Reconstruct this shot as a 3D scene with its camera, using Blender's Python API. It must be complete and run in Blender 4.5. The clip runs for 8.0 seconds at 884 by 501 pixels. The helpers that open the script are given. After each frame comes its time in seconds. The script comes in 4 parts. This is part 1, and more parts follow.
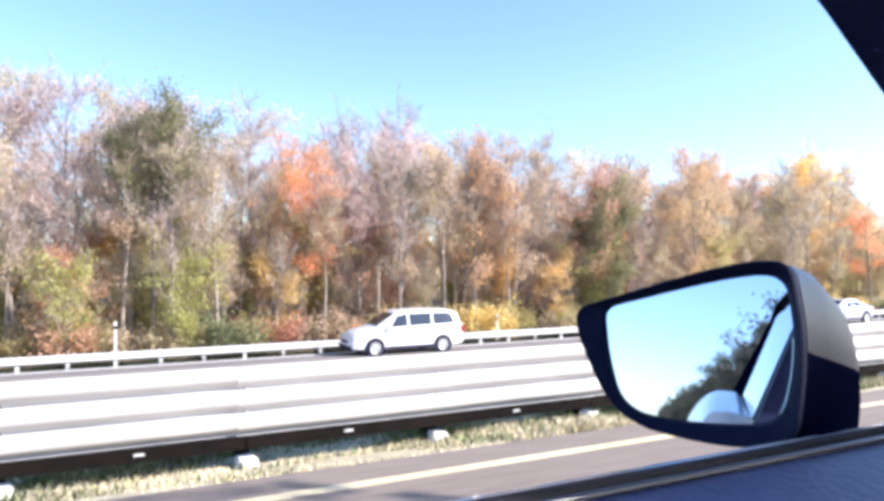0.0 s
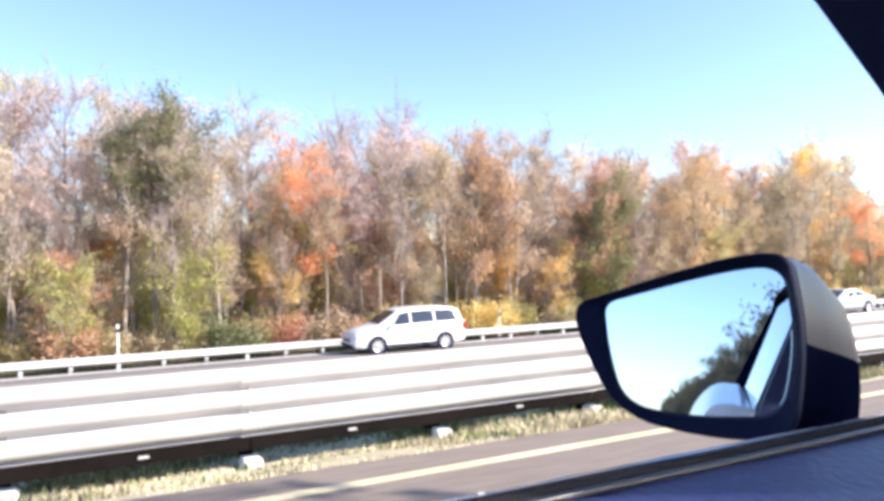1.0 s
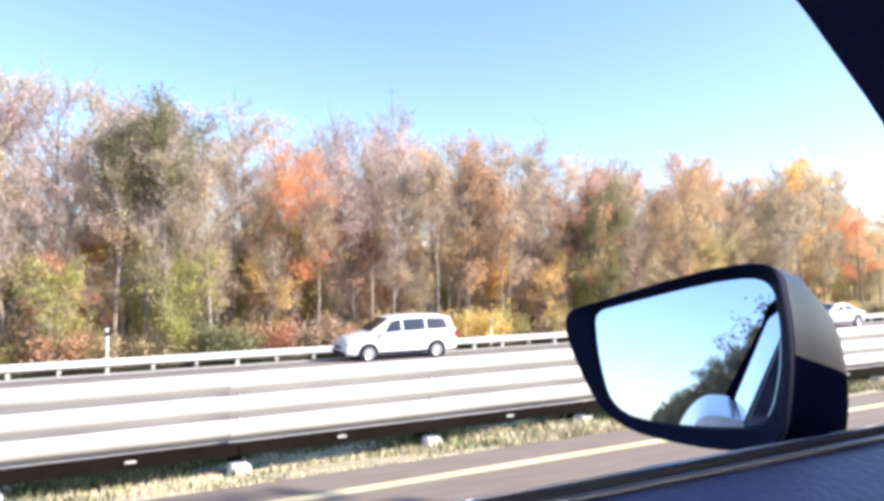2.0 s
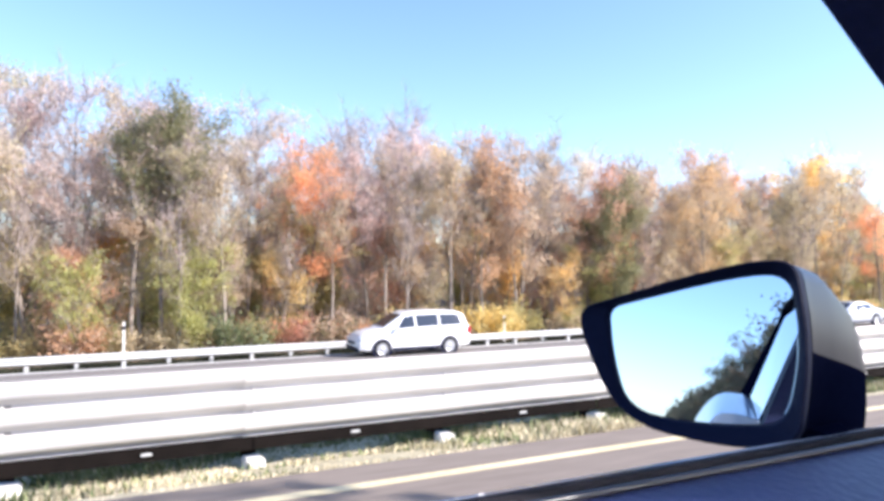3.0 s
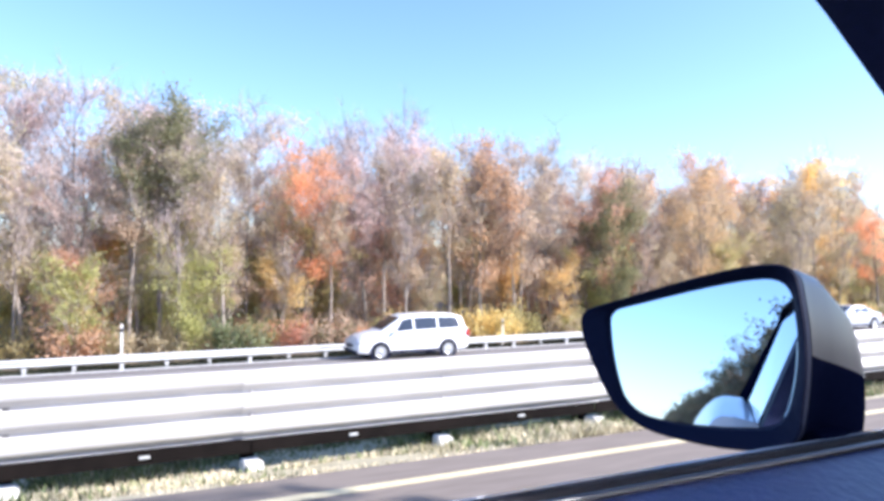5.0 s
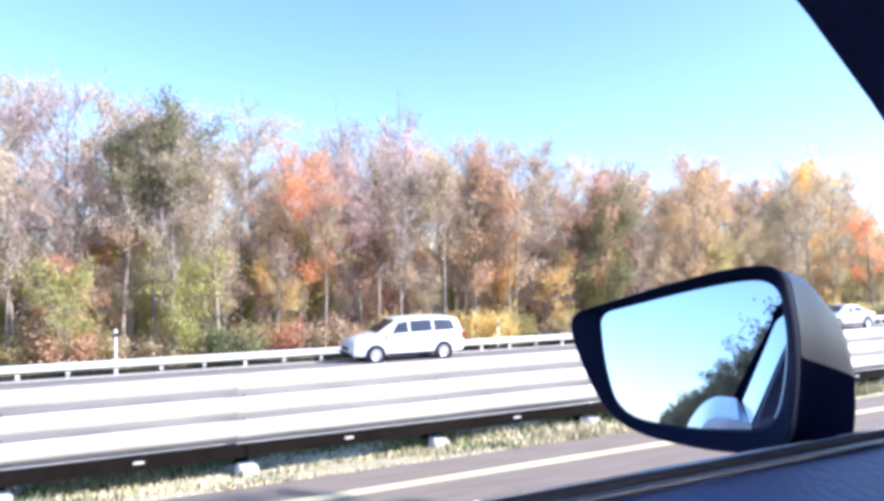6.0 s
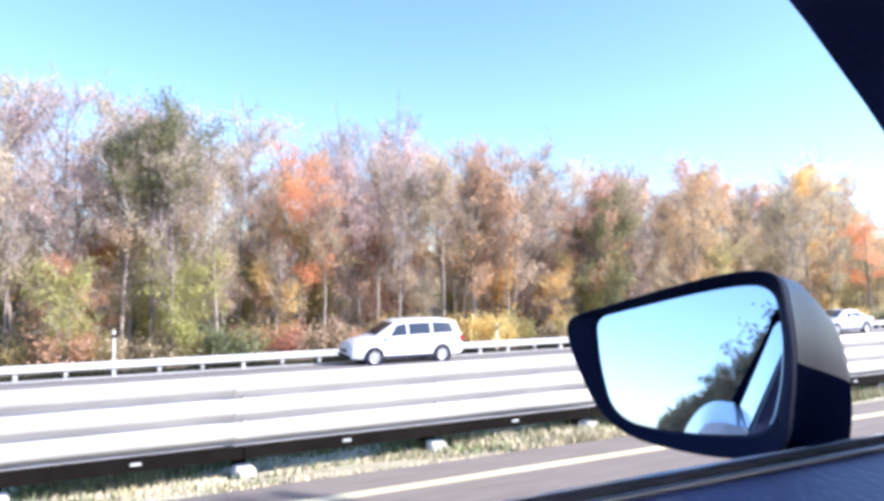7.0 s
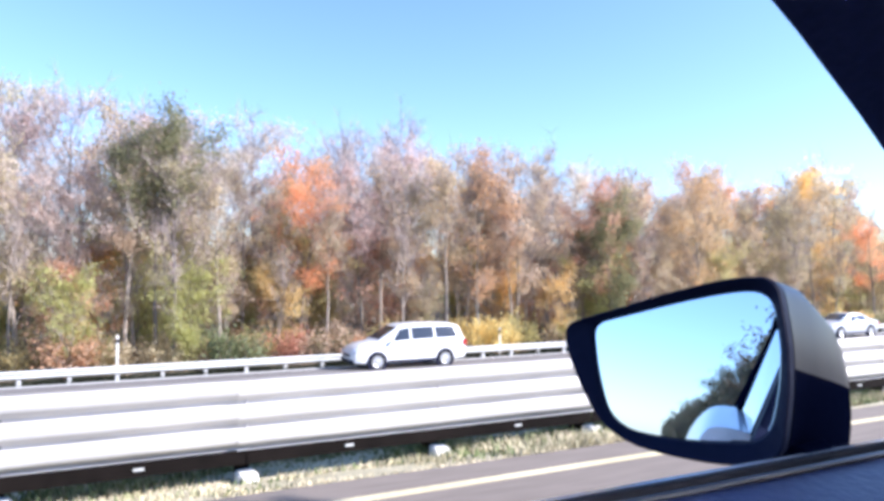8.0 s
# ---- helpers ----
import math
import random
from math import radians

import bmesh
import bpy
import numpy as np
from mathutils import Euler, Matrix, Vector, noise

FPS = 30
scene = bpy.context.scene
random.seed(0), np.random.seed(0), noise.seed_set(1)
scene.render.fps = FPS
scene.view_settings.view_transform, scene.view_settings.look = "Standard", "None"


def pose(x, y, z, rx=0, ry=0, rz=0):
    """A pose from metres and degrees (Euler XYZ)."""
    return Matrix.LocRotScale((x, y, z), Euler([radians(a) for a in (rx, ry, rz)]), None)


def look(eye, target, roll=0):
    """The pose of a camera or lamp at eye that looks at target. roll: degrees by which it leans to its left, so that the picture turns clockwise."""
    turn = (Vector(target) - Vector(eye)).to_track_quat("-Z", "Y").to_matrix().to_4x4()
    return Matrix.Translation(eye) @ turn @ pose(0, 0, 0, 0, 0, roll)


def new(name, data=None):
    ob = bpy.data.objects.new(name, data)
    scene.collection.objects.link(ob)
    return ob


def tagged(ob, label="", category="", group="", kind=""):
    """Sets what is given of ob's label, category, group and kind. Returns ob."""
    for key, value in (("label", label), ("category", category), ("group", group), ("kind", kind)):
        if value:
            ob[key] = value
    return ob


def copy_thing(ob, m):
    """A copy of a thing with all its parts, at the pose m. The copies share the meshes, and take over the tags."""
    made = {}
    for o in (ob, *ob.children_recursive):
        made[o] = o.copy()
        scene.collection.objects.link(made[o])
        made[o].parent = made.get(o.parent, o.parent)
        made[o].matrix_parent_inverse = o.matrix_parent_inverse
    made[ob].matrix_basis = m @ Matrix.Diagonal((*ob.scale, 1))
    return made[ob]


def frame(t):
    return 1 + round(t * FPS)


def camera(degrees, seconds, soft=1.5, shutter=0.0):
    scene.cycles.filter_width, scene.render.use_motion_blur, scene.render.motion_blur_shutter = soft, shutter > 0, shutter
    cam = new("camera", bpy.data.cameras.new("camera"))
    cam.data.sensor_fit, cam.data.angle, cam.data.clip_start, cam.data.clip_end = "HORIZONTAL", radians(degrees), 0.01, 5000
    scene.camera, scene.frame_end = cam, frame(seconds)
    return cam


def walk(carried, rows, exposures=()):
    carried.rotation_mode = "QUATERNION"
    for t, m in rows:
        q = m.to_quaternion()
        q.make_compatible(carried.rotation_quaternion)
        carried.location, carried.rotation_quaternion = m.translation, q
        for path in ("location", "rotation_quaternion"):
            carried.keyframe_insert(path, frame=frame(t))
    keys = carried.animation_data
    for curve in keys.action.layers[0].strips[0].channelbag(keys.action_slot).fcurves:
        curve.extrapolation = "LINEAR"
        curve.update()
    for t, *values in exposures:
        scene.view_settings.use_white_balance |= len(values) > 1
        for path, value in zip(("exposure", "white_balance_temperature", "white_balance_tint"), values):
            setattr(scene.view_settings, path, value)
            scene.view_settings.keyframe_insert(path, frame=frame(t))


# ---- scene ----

# x runs along the road (ahead of the car), y across it towards the woods, z up.
# The far carriageway lies at z = 0; the car's own carriageway is on a bank, with a steel barrier on the median.
OWN_ROAD_Z = 2.50

# ------------------------------------------------------------------ camera
cam = camera(66.3, 8.0, soft=3.7)
PATH = (
    (0, 0.0000, 0.0000, 3.8500, -26.500, 0.740, 0.000),
    (0.3, 0.0010, -0.0001, 3.8502, -26.637, 1.205, -0.147),
    (0.5, 0.0017, -0.0001, 3.8504, -26.599, 0.677, -0.245),
    (0.8, 0.0019, -0.0011, 3.8508, -27.285, 1.853, -0.720),
    (1, 0.0021, -0.0017, 3.8510, -26.437, 0.496, -1.037),
    (1.3, 0.0016, -0.0006, 3.8494, -26.449, 1.119, -0.726),
    (1.5, 0.0013, 0.0001, 3.8483, -26.762, 0.883, -0.518),
    (1.8, 0.0033, -0.0007, 3.8486, -26.566, 0.800, -0.288),
    (2, 0.0047, -0.0013, 3.8488, -27.033, 1.178, -0.134),
    (2.2, 0.0041, -0.0014, 3.8487, -26.791, 1.474, -0.096),
    (3.3, 0.0011, -0.0023, 3.8479, -25.823, 0.705, 0.116),
    (3.5, 0.0005, -0.0024, 3.8478, -26.406, 1.022, 0.154),
    (4, 0.0017, -0.0038, 3.8511, -26.142, 0.744, 0.173),
    (4.2, 0.0011, -0.0038, 3.8505, -25.947, 1.162, 0.189),
    (5.3, -0.0025, -0.0036, 3.8475, -26.158, 1.053, 0.278),
    (5.5, -0.0031, -0.0036, 3.8469, -26.625, 1.102, 0.294),
    (5.8, 0.0016, -0.0038, 3.8485, -26.554, 1.376, 0.016),
    (6, 0.0048, -0.0039, 3.8496, -26.443, 1.294, -0.169),
    (6.2, 0.0024, -0.0039, 3.8486, -26.435, 1.122, -0.193),
    (6.5, -0.0012, -0.0040, 3.8470, -26.575, 1.530, -0.228),
    (6.8, 0.0046, -0.0036, 3.8488, -27.037, 2.879, -0.001),
    (7, 0.0085, -0.0033, 3.8500, -26.513, 1.527, 0.151),
    (7.2, 0.0073, -0.0042, 3.8518, -26.446, 0.825, 0.126),
    (7.5, 0.0055, -0.0055, 3.8544, -27.073, 2.114, 0.089),
    (7.7, 0.0082, -0.0059, 3.8536, -26.332, 1.262, 0.055),
    (8, 0.0122, -0.0064, 3.8523, -26.276, 1.878, 0.003),
)
walk(cam, [(t, pose(x, y, z, 90 + p, 0, w) @ pose(0, 0, 0, 0, 0, r)) for t, x, y, z, w, p, r in PATH],
     exposures=[(0, 1.50, 5800, 16), (1, 1.46, 6100, 16), (2, 1.44, 6150, 16), (3.3, 1.43, 5750, 16), (4, 1.42, 5650, 16), (5.5, 1.50, 5500, 16), (6.5, 1.58, 5500, 16), (7.2, 1.48, 5500, 16), (8, 1.40, 5500, 16)])

# ------------------------------------------------------------------ light
SUN_EL = radians(33)
SUN_AZ = math.atan2(0.72, -0.55)          # from +y towards +x
sky_world = bpy.data.worlds.new("sky")
scene.world = sky_world
sky_world.use_nodes = True
wn = sky_world.node_tree
wn.nodes.clear()
sky = wn.nodes.new("ShaderNodeTexSky")
sky.sky_type = 'NISHITA'
sky.sun_disc = False
sky.sun_elevation = SUN_EL
sky.sun_rotation = SUN_AZ
sky.air_density, sky.dust_density, sky.ozone_density = 1.0, 0.6, 2.6
bg = wn.nodes.new("ShaderNodeBackground")
bg.inputs[1].default_value = 0.115
wout = wn.nodes.new("ShaderNodeOutputWorld")
wn.links.new(sky.outputs[0], bg.inputs[0])
wn.links.new(bg.outputs[0], wout.inputs[0])

sun_data = bpy.data.lights.new("sun", 'SUN')
sun_data.energy, sun_data.angle, sun_data.color = 5.0, radians(0.53), (1.0, 0.89, 0.74)
sun = new("sun", sun_data)
to_sun = Vector((math.sin(SUN_AZ) * math.cos(SUN_EL), math.cos(SUN_AZ) * math.cos(SUN_EL), math.sin(SUN_EL)))
sun.matrix_world = look(to_sun * 90, (0, 0, 0))


# ------------------------------------------------------------------ materials
def material(name, dark, light, scale=3.0, coarse=0.4, rough=0.7, metal=0.0, bump=0.15, stretch=(1, 1, 1),
             random_amount=0.0, spread=(0.3, 0.7), coat=0.0, spec=0.5):
    """Two colours mixed by a fine and a coarse noise, in metres, with a slight relief."""
    m = bpy.data.materials.new(name)
    m.use_nodes = True
    nt = m.node_tree
    N, L = nt.nodes, nt.links
    bsdf = N["Principled BSDF"]
    tc = N.new("ShaderNodeTexCoord")
    mp = N.new("ShaderNodeMapping")
    mp.inputs["Scale"].default_value = stretch
    L.new(tc.outputs["Object"], mp.inputs[0])
    fine = N.new("ShaderNodeTexNoise")
    fine.inputs["Scale"].default_value = scale
    fine.inputs["Detail"].default_value = 6
    wide = N.new("ShaderNodeTexNoise")
    wide.inputs["Scale"].default_value = coarse
    wide.inputs["Detail"].default_value = 3
    L.new(mp.outputs[0], fine.inputs["Vector"])
    L.new(mp.outputs[0], wide.inputs["Vector"])
    add = N.new("ShaderNodeMath")
    add.operation = 'MULTIPLY_ADD'
    add.inputs[1].default_value = 0.5
    L.new(fine.outputs[0], add.inputs[0])
    half = N.new("ShaderNodeMath")
    half.operation = 'MULTIPLY'
    half.inputs[1].default_value = 0.5
    L.new(wide.outputs[0], half.inputs[0])
    L.new(half.outputs[0], add.inputs[2])
    ramp = N.new("ShaderNodeMapRange")
    ramp.inputs[1].default_value, ramp.inputs[2].default_value = spread
    L.new(add.outputs[0], ramp.inputs[0])
    mix = N.new("ShaderNodeMix")
    mix.data_type = 'RGBA'
    mix.inputs[6].default_value = (*dark, 1)
    mix.inputs[7].default_value = (*light, 1)
    L.new(ramp.outputs[0], mix.inputs[0])
    col = mix.outputs[2]
    if random_amount:
        col = vary(nt, col, random_amount)
    L.new(col, bsdf.inputs["Base Color"])
    bsdf.inputs["Roughness"].default_value = rough
    bsdf.inputs["Metallic"].default_value = metal
    bsdf.inputs["Coat Weight"].default_value = coat
    bsdf.inputs["Specular IOR Level"].default_value = spec
    if bump:
        b = N.new("ShaderNodeBump")
        b.inputs["Strength"].default_value = bump
        b.inputs["Distance"].default_value = 0.02
        L.new(fine.outputs[0], b.inputs["Height"])
        L.new(b.outputs[0], bsdf.inputs["Normal"])
    return m


def vary(nt, col, amount, hue=0.03):
    """Shift hue and value by the object's and the mesh island's random numbers."""
    N, L = nt.nodes, nt.links
    info = N.new("ShaderNodeObjectInfo")
    geo = N.new("ShaderNodeNewGeometry")
    hsv = N.new("ShaderNodeHueSaturation")
    h = N.new("ShaderNodeMapRange")
    h.inputs[3].default_value, h.inputs[4].default_value = 0.5 - hue, 0.5 + hue
    L.new(info.outputs["Random"], h.inputs[0])
    L.new(h.outputs[0], hsv.inputs["Hue"])
    v = N.new("ShaderNodeMapRange")
    v.inputs[3].default_value, v.inputs[4].default_value = 1 - amount, 1 + amount
    L.new(geo.outputs["Random Per Island"], v.inputs[0])
    L.new(v.outputs[0], hsv.inputs["Value"])
    L.new(col, hsv.inputs["Color"])
    return hsv.outputs[0]


def leaf_material(name, dark, light, through_light=0.62):
    m = material(name, dark, light, scale=9, coarse=0.5, rough=0.6, bump=0, random_amount=0.2)
    nt = m.node_tree
    N, L = nt.nodes, nt.links
    bsdf, out = N["Principled BSDF"], N["Material Output"]
    tr = N.new("ShaderNodeBsdfTranslucent")
    L.new(bsdf.inputs["Base Color"].links[0].from_socket, tr.inputs[0])
    mx = N.new("ShaderNodeMixShader")
    mx.inputs[0].default_value = through_light
    L.new(bsdf.outputs[0], mx.inputs[1])
    L.new(tr.outputs[0], mx.inputs[2])
    L.new(mx.outputs[0], out.inputs[0])
    return m


def plain(name, color, rough=0.5, metal=0.0, transmission=0.0, coat=0.0):
    m = bpy.data.materials.new(name)
    m.use_nodes = True
    b = m.node_tree.nodes["Principled BSDF"]
    b.inputs["Base Color"].default_value = (*color, 1)
    b.inputs["Roughness"].default_value = rough
    b.inputs["Metallic"].default_value = metal
    b.inputs["Transmission Weight"].default_value = transmission
    b.inputs["Coat Weight"].default_value = coat
    return m


M_LITTER = material("leaf_litter", (0.075, 0.060, 0.040), (0.22, 0.165, 0.11), scale=5, coarse=0.25, rough=0.95, bump=0.6)
M_SHOULDER = material("pale_asphalt", (0.105, 0.095, 0.090), (0.20, 0.182, 0.170), scale=2.5, coarse=0.4, rough=0.9,
                      stretch=(0.08, 1, 1), bump=0.1)
M_ASPHALT = material("worn_asphalt", (0.125, 0.100, 0.080), (0.215, 0.178, 0.148), scale=14, coarse=0.5, rough=0.9,
                     stretch=(0.15, 1, 1), bump=0.2)
M_YELLOW = material("yellow_paint", (0.46, 0.39, 0.22), (0.66, 0.58, 0.38), scale=18, coarse=1.2, rough=0.7, bump=0.05)
M_WHITE_LINE = material("white_road_paint", (0.55, 0.55, 0.53), (0.78, 0.78, 0.75), scale=10, coarse=0.8, rough=0.7, bump=0.05)
# Near-black brown: shade below the barrier beam is put into the rusted colour.
M_DARK_STEEL = material("rust_and_shade_steel", (0.004, 0.0032, 0.003), (0.012, 0.009, 0.008), scale=6, coarse=0.8, rough=0.95,
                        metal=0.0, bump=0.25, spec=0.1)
M_RAIL = material("weathered_zinc", (0.40, 0.385, 0.38), (0.62, 0.60, 0.59), scale=4, coarse=0.5, rough=0.6, metal=0.15, bump=0.04, stretch=(0.35, 1, 1))
M_GALV = material("galvanised_steel", (0.46, 0.47, 0.47), (0.66, 0.67, 0.66), scale=5, coarse=0.7, rough=0.55, metal=0.25, bump=0.05)
M_POST = material("weathered_post", (0.20, 0.185, 0.17), (0.40, 0.38, 0.35), scale=9, coarse=1, rough=0.9, bump=0.2)
M_FOOTING = material("pale_concrete", (0.52, 0.51, 0.48), (0.75, 0.74, 0.71), scale=9, coarse=2, rough=0.9, bump=0.3)
M_GRASS = material("dry_grass", (0.34, 0.33, 0.17), (0.76, 0.69, 0.48), scale=2.2, coarse=0.7, rough=0.9, bump=0.1,
                   random_amount=0.45)
M_WEED = material("dark_weed", (0.085, 0.105, 0.04), (0.25, 0.27, 0.11), scale=2.2, coarse=0.6, rough=0.9, bump=0, random_amount=0.3)
# Near black, to paint in the shade seen under the far rail.
M_GAP_SHADE = material("gap_shade_weed", (0.012, 0.016, 0.008), (0.045, 0.045, 0.022), scale=2.2, coarse=0.6, rough=0.9, bump=0, random_amount=0.3)
M_VERGE = material("verge_soil", (0.26, 0.23, 0.14), (0.54, 0.48, 0.33), scale=4, coarse=0.6, rough=0.95, bump=0.5)
M_BARK = material("grey_bark", (0.11, 0.093, 0.080), (0.27, 0.235, 0.21), scale=7, coarse=1, rough=0.9, bump=0.4, stretch=(1, 1, 0.25),
                  random_amount=0.3)
M_PALE_BARK = material("pale_bark", (0.19, 0.155, 0.125), (0.38, 0.325, 0.28), scale=7, coarse=1, rough=0.9, bump=0.3, stretch=(1, 1, 0.3))
M_TWIG = material("twig_bark", (0.27, 0.22, 0.20), (0.49, 0.41, 0.385), scale=7, coarse=1, rough=0.9, bump=0)
LEAF = {
    "rust": leaf_material("rust_leaves", (0.532, 0.344, 0.202), (0.74, 0.48, 0.30)),
    "orange": leaf_material("orange_leaves", (0.731, 0.411, 0.179), (0.90, 0.56, 0.27)),
    "gold": leaf_material("gold_leaves", (0.691, 0.534, 0.206), (0.86, 0.69, 0.31)),
    "olive": leaf_material("olive_leaves", (0.419, 0.385, 0.166), (0.64, 0.57, 0.26)),
    "green": leaf_material("dark_green_leaves", (0.135, 0.155, 0.080), (0.35, 0.36, 0.19)),
    # Next two: darkened green and brown, shade on the near roadside trees painted in.
    "shade_green": leaf_material("shade_green_leaves", (0.030, 0.036, 0.022), (0.085, 0.095, 0.055), 0.25),
    "shade_brown": leaf_material("shade_brown_leaves", (0.050, 0.042, 0.026), (0.120, 0.098, 0.060), 0.25),
    "pink": leaf_material("faded_pink_leaves", (0.599, 0.498, 0.408), (0.82, 0.68, 0.59)),
    "brown": leaf_material("brown_leaves", (0.460, 0.380, 0.247), (0.70, 0.575, 0.40)),
}
M_BLACK = material("black_plastic", (0.005, 0.007, 0.026), (0.008, 0.011, 0.036), scale=120, coarse=5, rough=0.6, bump=0.08, spec=0.12)
M_TRIM = material("dark_door_trim", (0.010, 0.016, 0.062), (0.016, 0.024, 0.088), scale=150, coarse=4, rough=0.38, bump=0.1, spec=0.45)
# Blue in this dark trim is a glare veil put into the colour.
M_PILLAR = material("veil_blue_pillar_trim", (0.014, 0.020, 0.070), (0.022, 0.030, 0.100), scale=180, coarse=4, rough=0.8, bump=0.1, spec=0.2)
M_RUBBER = material("rubber_seal", (0.003, 0.003, 0.006), (0.006, 0.006, 0.011), scale=60, coarse=5, rough=0.85, bump=0.1, spec=0.2)
M_SHELL_LOW = material("black_lower_shell", (0.003, 0.0042, 0.014), (0.0045, 0.006, 0.019), scale=120, coarse=5, rough=0.8, bump=0, spec=0.0)
M_SHELL = material("grey_metallic_cap", (0.022, 0.026, 0.038), (0.030, 0.034, 0.048), scale=200, coarse=3, rough=0.36, metal=0.7, bump=0, spec=0.5)
M_SILVER = material("silver_paint", (0.50, 0.53, 0.58), (0.58, 0.61, 0.66), scale=200, coarse=1, rough=0.35, metal=0.35, bump=0, coat=0.6)
M_WHITE_CAR = material("white_car_paint", (0.72, 0.73, 0.74), (0.80, 0.80, 0.80), scale=5, coarse=1, rough=0.3, bump=0, coat=0.7)
M_GLOSS = plain("glossy_black_trim", (0.008, 0.009, 0.014), rough=0.30, coat=0.25)
M_MIRROR = plain("mirror_silver", (0.575, 0.655, 0.77), rough=0.0, metal=1.0)
M_GLASS_DARK = plain("tinted_window", (0.02, 0.025, 0.035), rough=0.04, coat=1.0)
M_TYRE = material("tyre_rubber", (0.012, 0.012, 0.013), (0.03, 0.03, 0.03), scale=30, coarse=4, rough=0.85, bump=0.2)
M_RIM = plain("alloy_rim", (0.60, 0.61, 0.63), rough=0.35, metal=0.8)
M_LAMP = plain("headlamp_lens", (0.65, 0.68, 0.72), rough=0.08, metal=0.3, coat=1.0)
M_TAIL = plain("red_lamp_lens", (0.35, 0.02, 0.02), rough=0.15, coat=1.0)
M_REFLECTOR = plain("white_reflector", (0.80, 0.80, 0.78), rough=0.3)


# ------------------------------------------------------------------ building helpers
def mesh_object(name, verts, faces, mat, parent=None, label="", smooth=False):
    me = bpy.data.meshes.new(name)
    me.from_pydata([tuple(v) for v in verts], [], faces)
    me.materials.append(mat)
    if smooth:
        me.shade_smooth()
    me.update()
    ob = new(name, me)
    ob.parent = parent
    if label:
        ob["label"] = label
    return ob


def part(name, bm, mat, parent=None, label="", smooth=False):
    bmesh.ops.recalc_face_normals(bm, faces=bm.faces)
    me = bpy.data.meshes.new(name)
    bm.to_mesh(me)
    bm.free()
    me.materials.append(mat)
    if smooth:
        me.shade_smooth()
        me.set_sharp_from_angle(angle=radians(38))
    ob = new(name, me)
    ob.parent = parent
    if label:
        ob["label"] = label
    return ob


def empty(name, at=(0, 0, 0)):
    ob = new(name)
    ob.matrix_basis = Matrix.Translation(at)
    return ob


def box_bm(x0, x1, y0, y1, z0, z1, bevel=0.0, bm=None):
    bm = bm or bmesh.new()
    geo = bmesh.ops.create_cube(bm, size=1)["verts"]
    for v in geo:
        v.co = Vector(((x0 + x1) / 2 + v.co.x * (x1 - x0), (y0 + y1) / 2 + v.co.y * (y1 - y0), (z0 + z1) / 2 + v.co.z * (z1 - z0)))
    if bevel:
        edges = list({e for v in geo for e in v.link_edges})
        bmesh.ops.bevel(bm, geom=edges, offset=bevel, segments=2, affect='EDGES')
    return bm


def prism_bm(points, lo, hi, axis="y", bevel=0.0, taper=None):
    """Extrude a closed outline. axis y: points are (x, z); axis x: points are (y, z)."""
    bm = bmesh.new()
    def at(p, k):
        return (p[0], k, p[1]) if axis == "y" else (k, p[0], p[1])
    a = [bm.verts.new(at(p, lo)) for p in points]
    b = [bm.verts.new(at(p, hi)) for p in (taper or points)]
    bm.faces.new(a)
    bm.faces.new(list(reversed(b)))
    n = len(points)
    for i in range(n):
        bm.faces.new((a[i], b[i], b[(i + 1) % n], a[(i + 1) % n]))
    if bevel:
        bmesh.ops.recalc_face_normals(bm, faces=bm.faces)
        edges = [e for e in bm.edges if e.calc_face_angle(0) > 0.5]
        bmesh.ops.bevel(bm, geom=edges, offset=bevel, segments=2, affect='EDGES', clamp_overlap=True)
    return bm


def rounded(corners, steps=6):
    """A closed outline through corners (u, v, radius), each rounded by a curve."""
    out = []
    n = len(corners)
    for i, (u, v, r) in enumerate(corners):
        p = Vector((u, v))
        a = Vector(corners[i - 1][:2]) - p
        b = Vector(corners[(i + 1) % n][:2]) - p
        p0, p1 = p + a.normalized() * min(r, a.length * 0.48), p + b.normalized() * min(r, b.length * 0.48)
        for k in range(steps + 1):
            t = k / steps
            out.append(p0 * (1 - t) ** 2 + p * 2 * t * (1 - t) + p1 * t * t)
    return out


def strip(name, x0, x1, profile, mat, parent=None, label="", cuts=1, smooth=False):
    """A closed profile of (y, z) drawn out along x."""
    n = len(profile)
    verts = [(x0 + (x1 - x0) * k / cuts, y, z) for k in range(cuts + 1) for y, z in profile]
    faces = [(k * n + i, k * n + (i + 1) % n, (k + 1) * n + (i + 1) % n, (k + 1) * n + i) for k in range(cuts) for i in range(n)]
    faces += [tuple(range(n - 1, -1, -1)), tuple(cuts * n + i for i in range(n))]
    bm = bmesh.new()
    vs = [bm.verts.new(v) for v in verts]
    for f in faces:
        bm.faces.new([vs[i] for i in f])
    return part(name, bm, mat, parent, label, smooth)


def mixed(a, b, t):
    return [p * (1 - t) + q * t for p, q in zip(a, b)]


def bmesh_loft(rings, cap=False):
    bm = bmesh.new()
    vs = [[bm.verts.new(p) for p in r] for r in rings]
    for a, b in zip(vs, vs[1:]):
        n = len(a)
        for i in range(n):
            bm.faces.new((a[i], a[(i + 1) % n], b[(i + 1) % n], b[i]))
    if cap:
        bm.faces.new(vs[-1])
    return bm


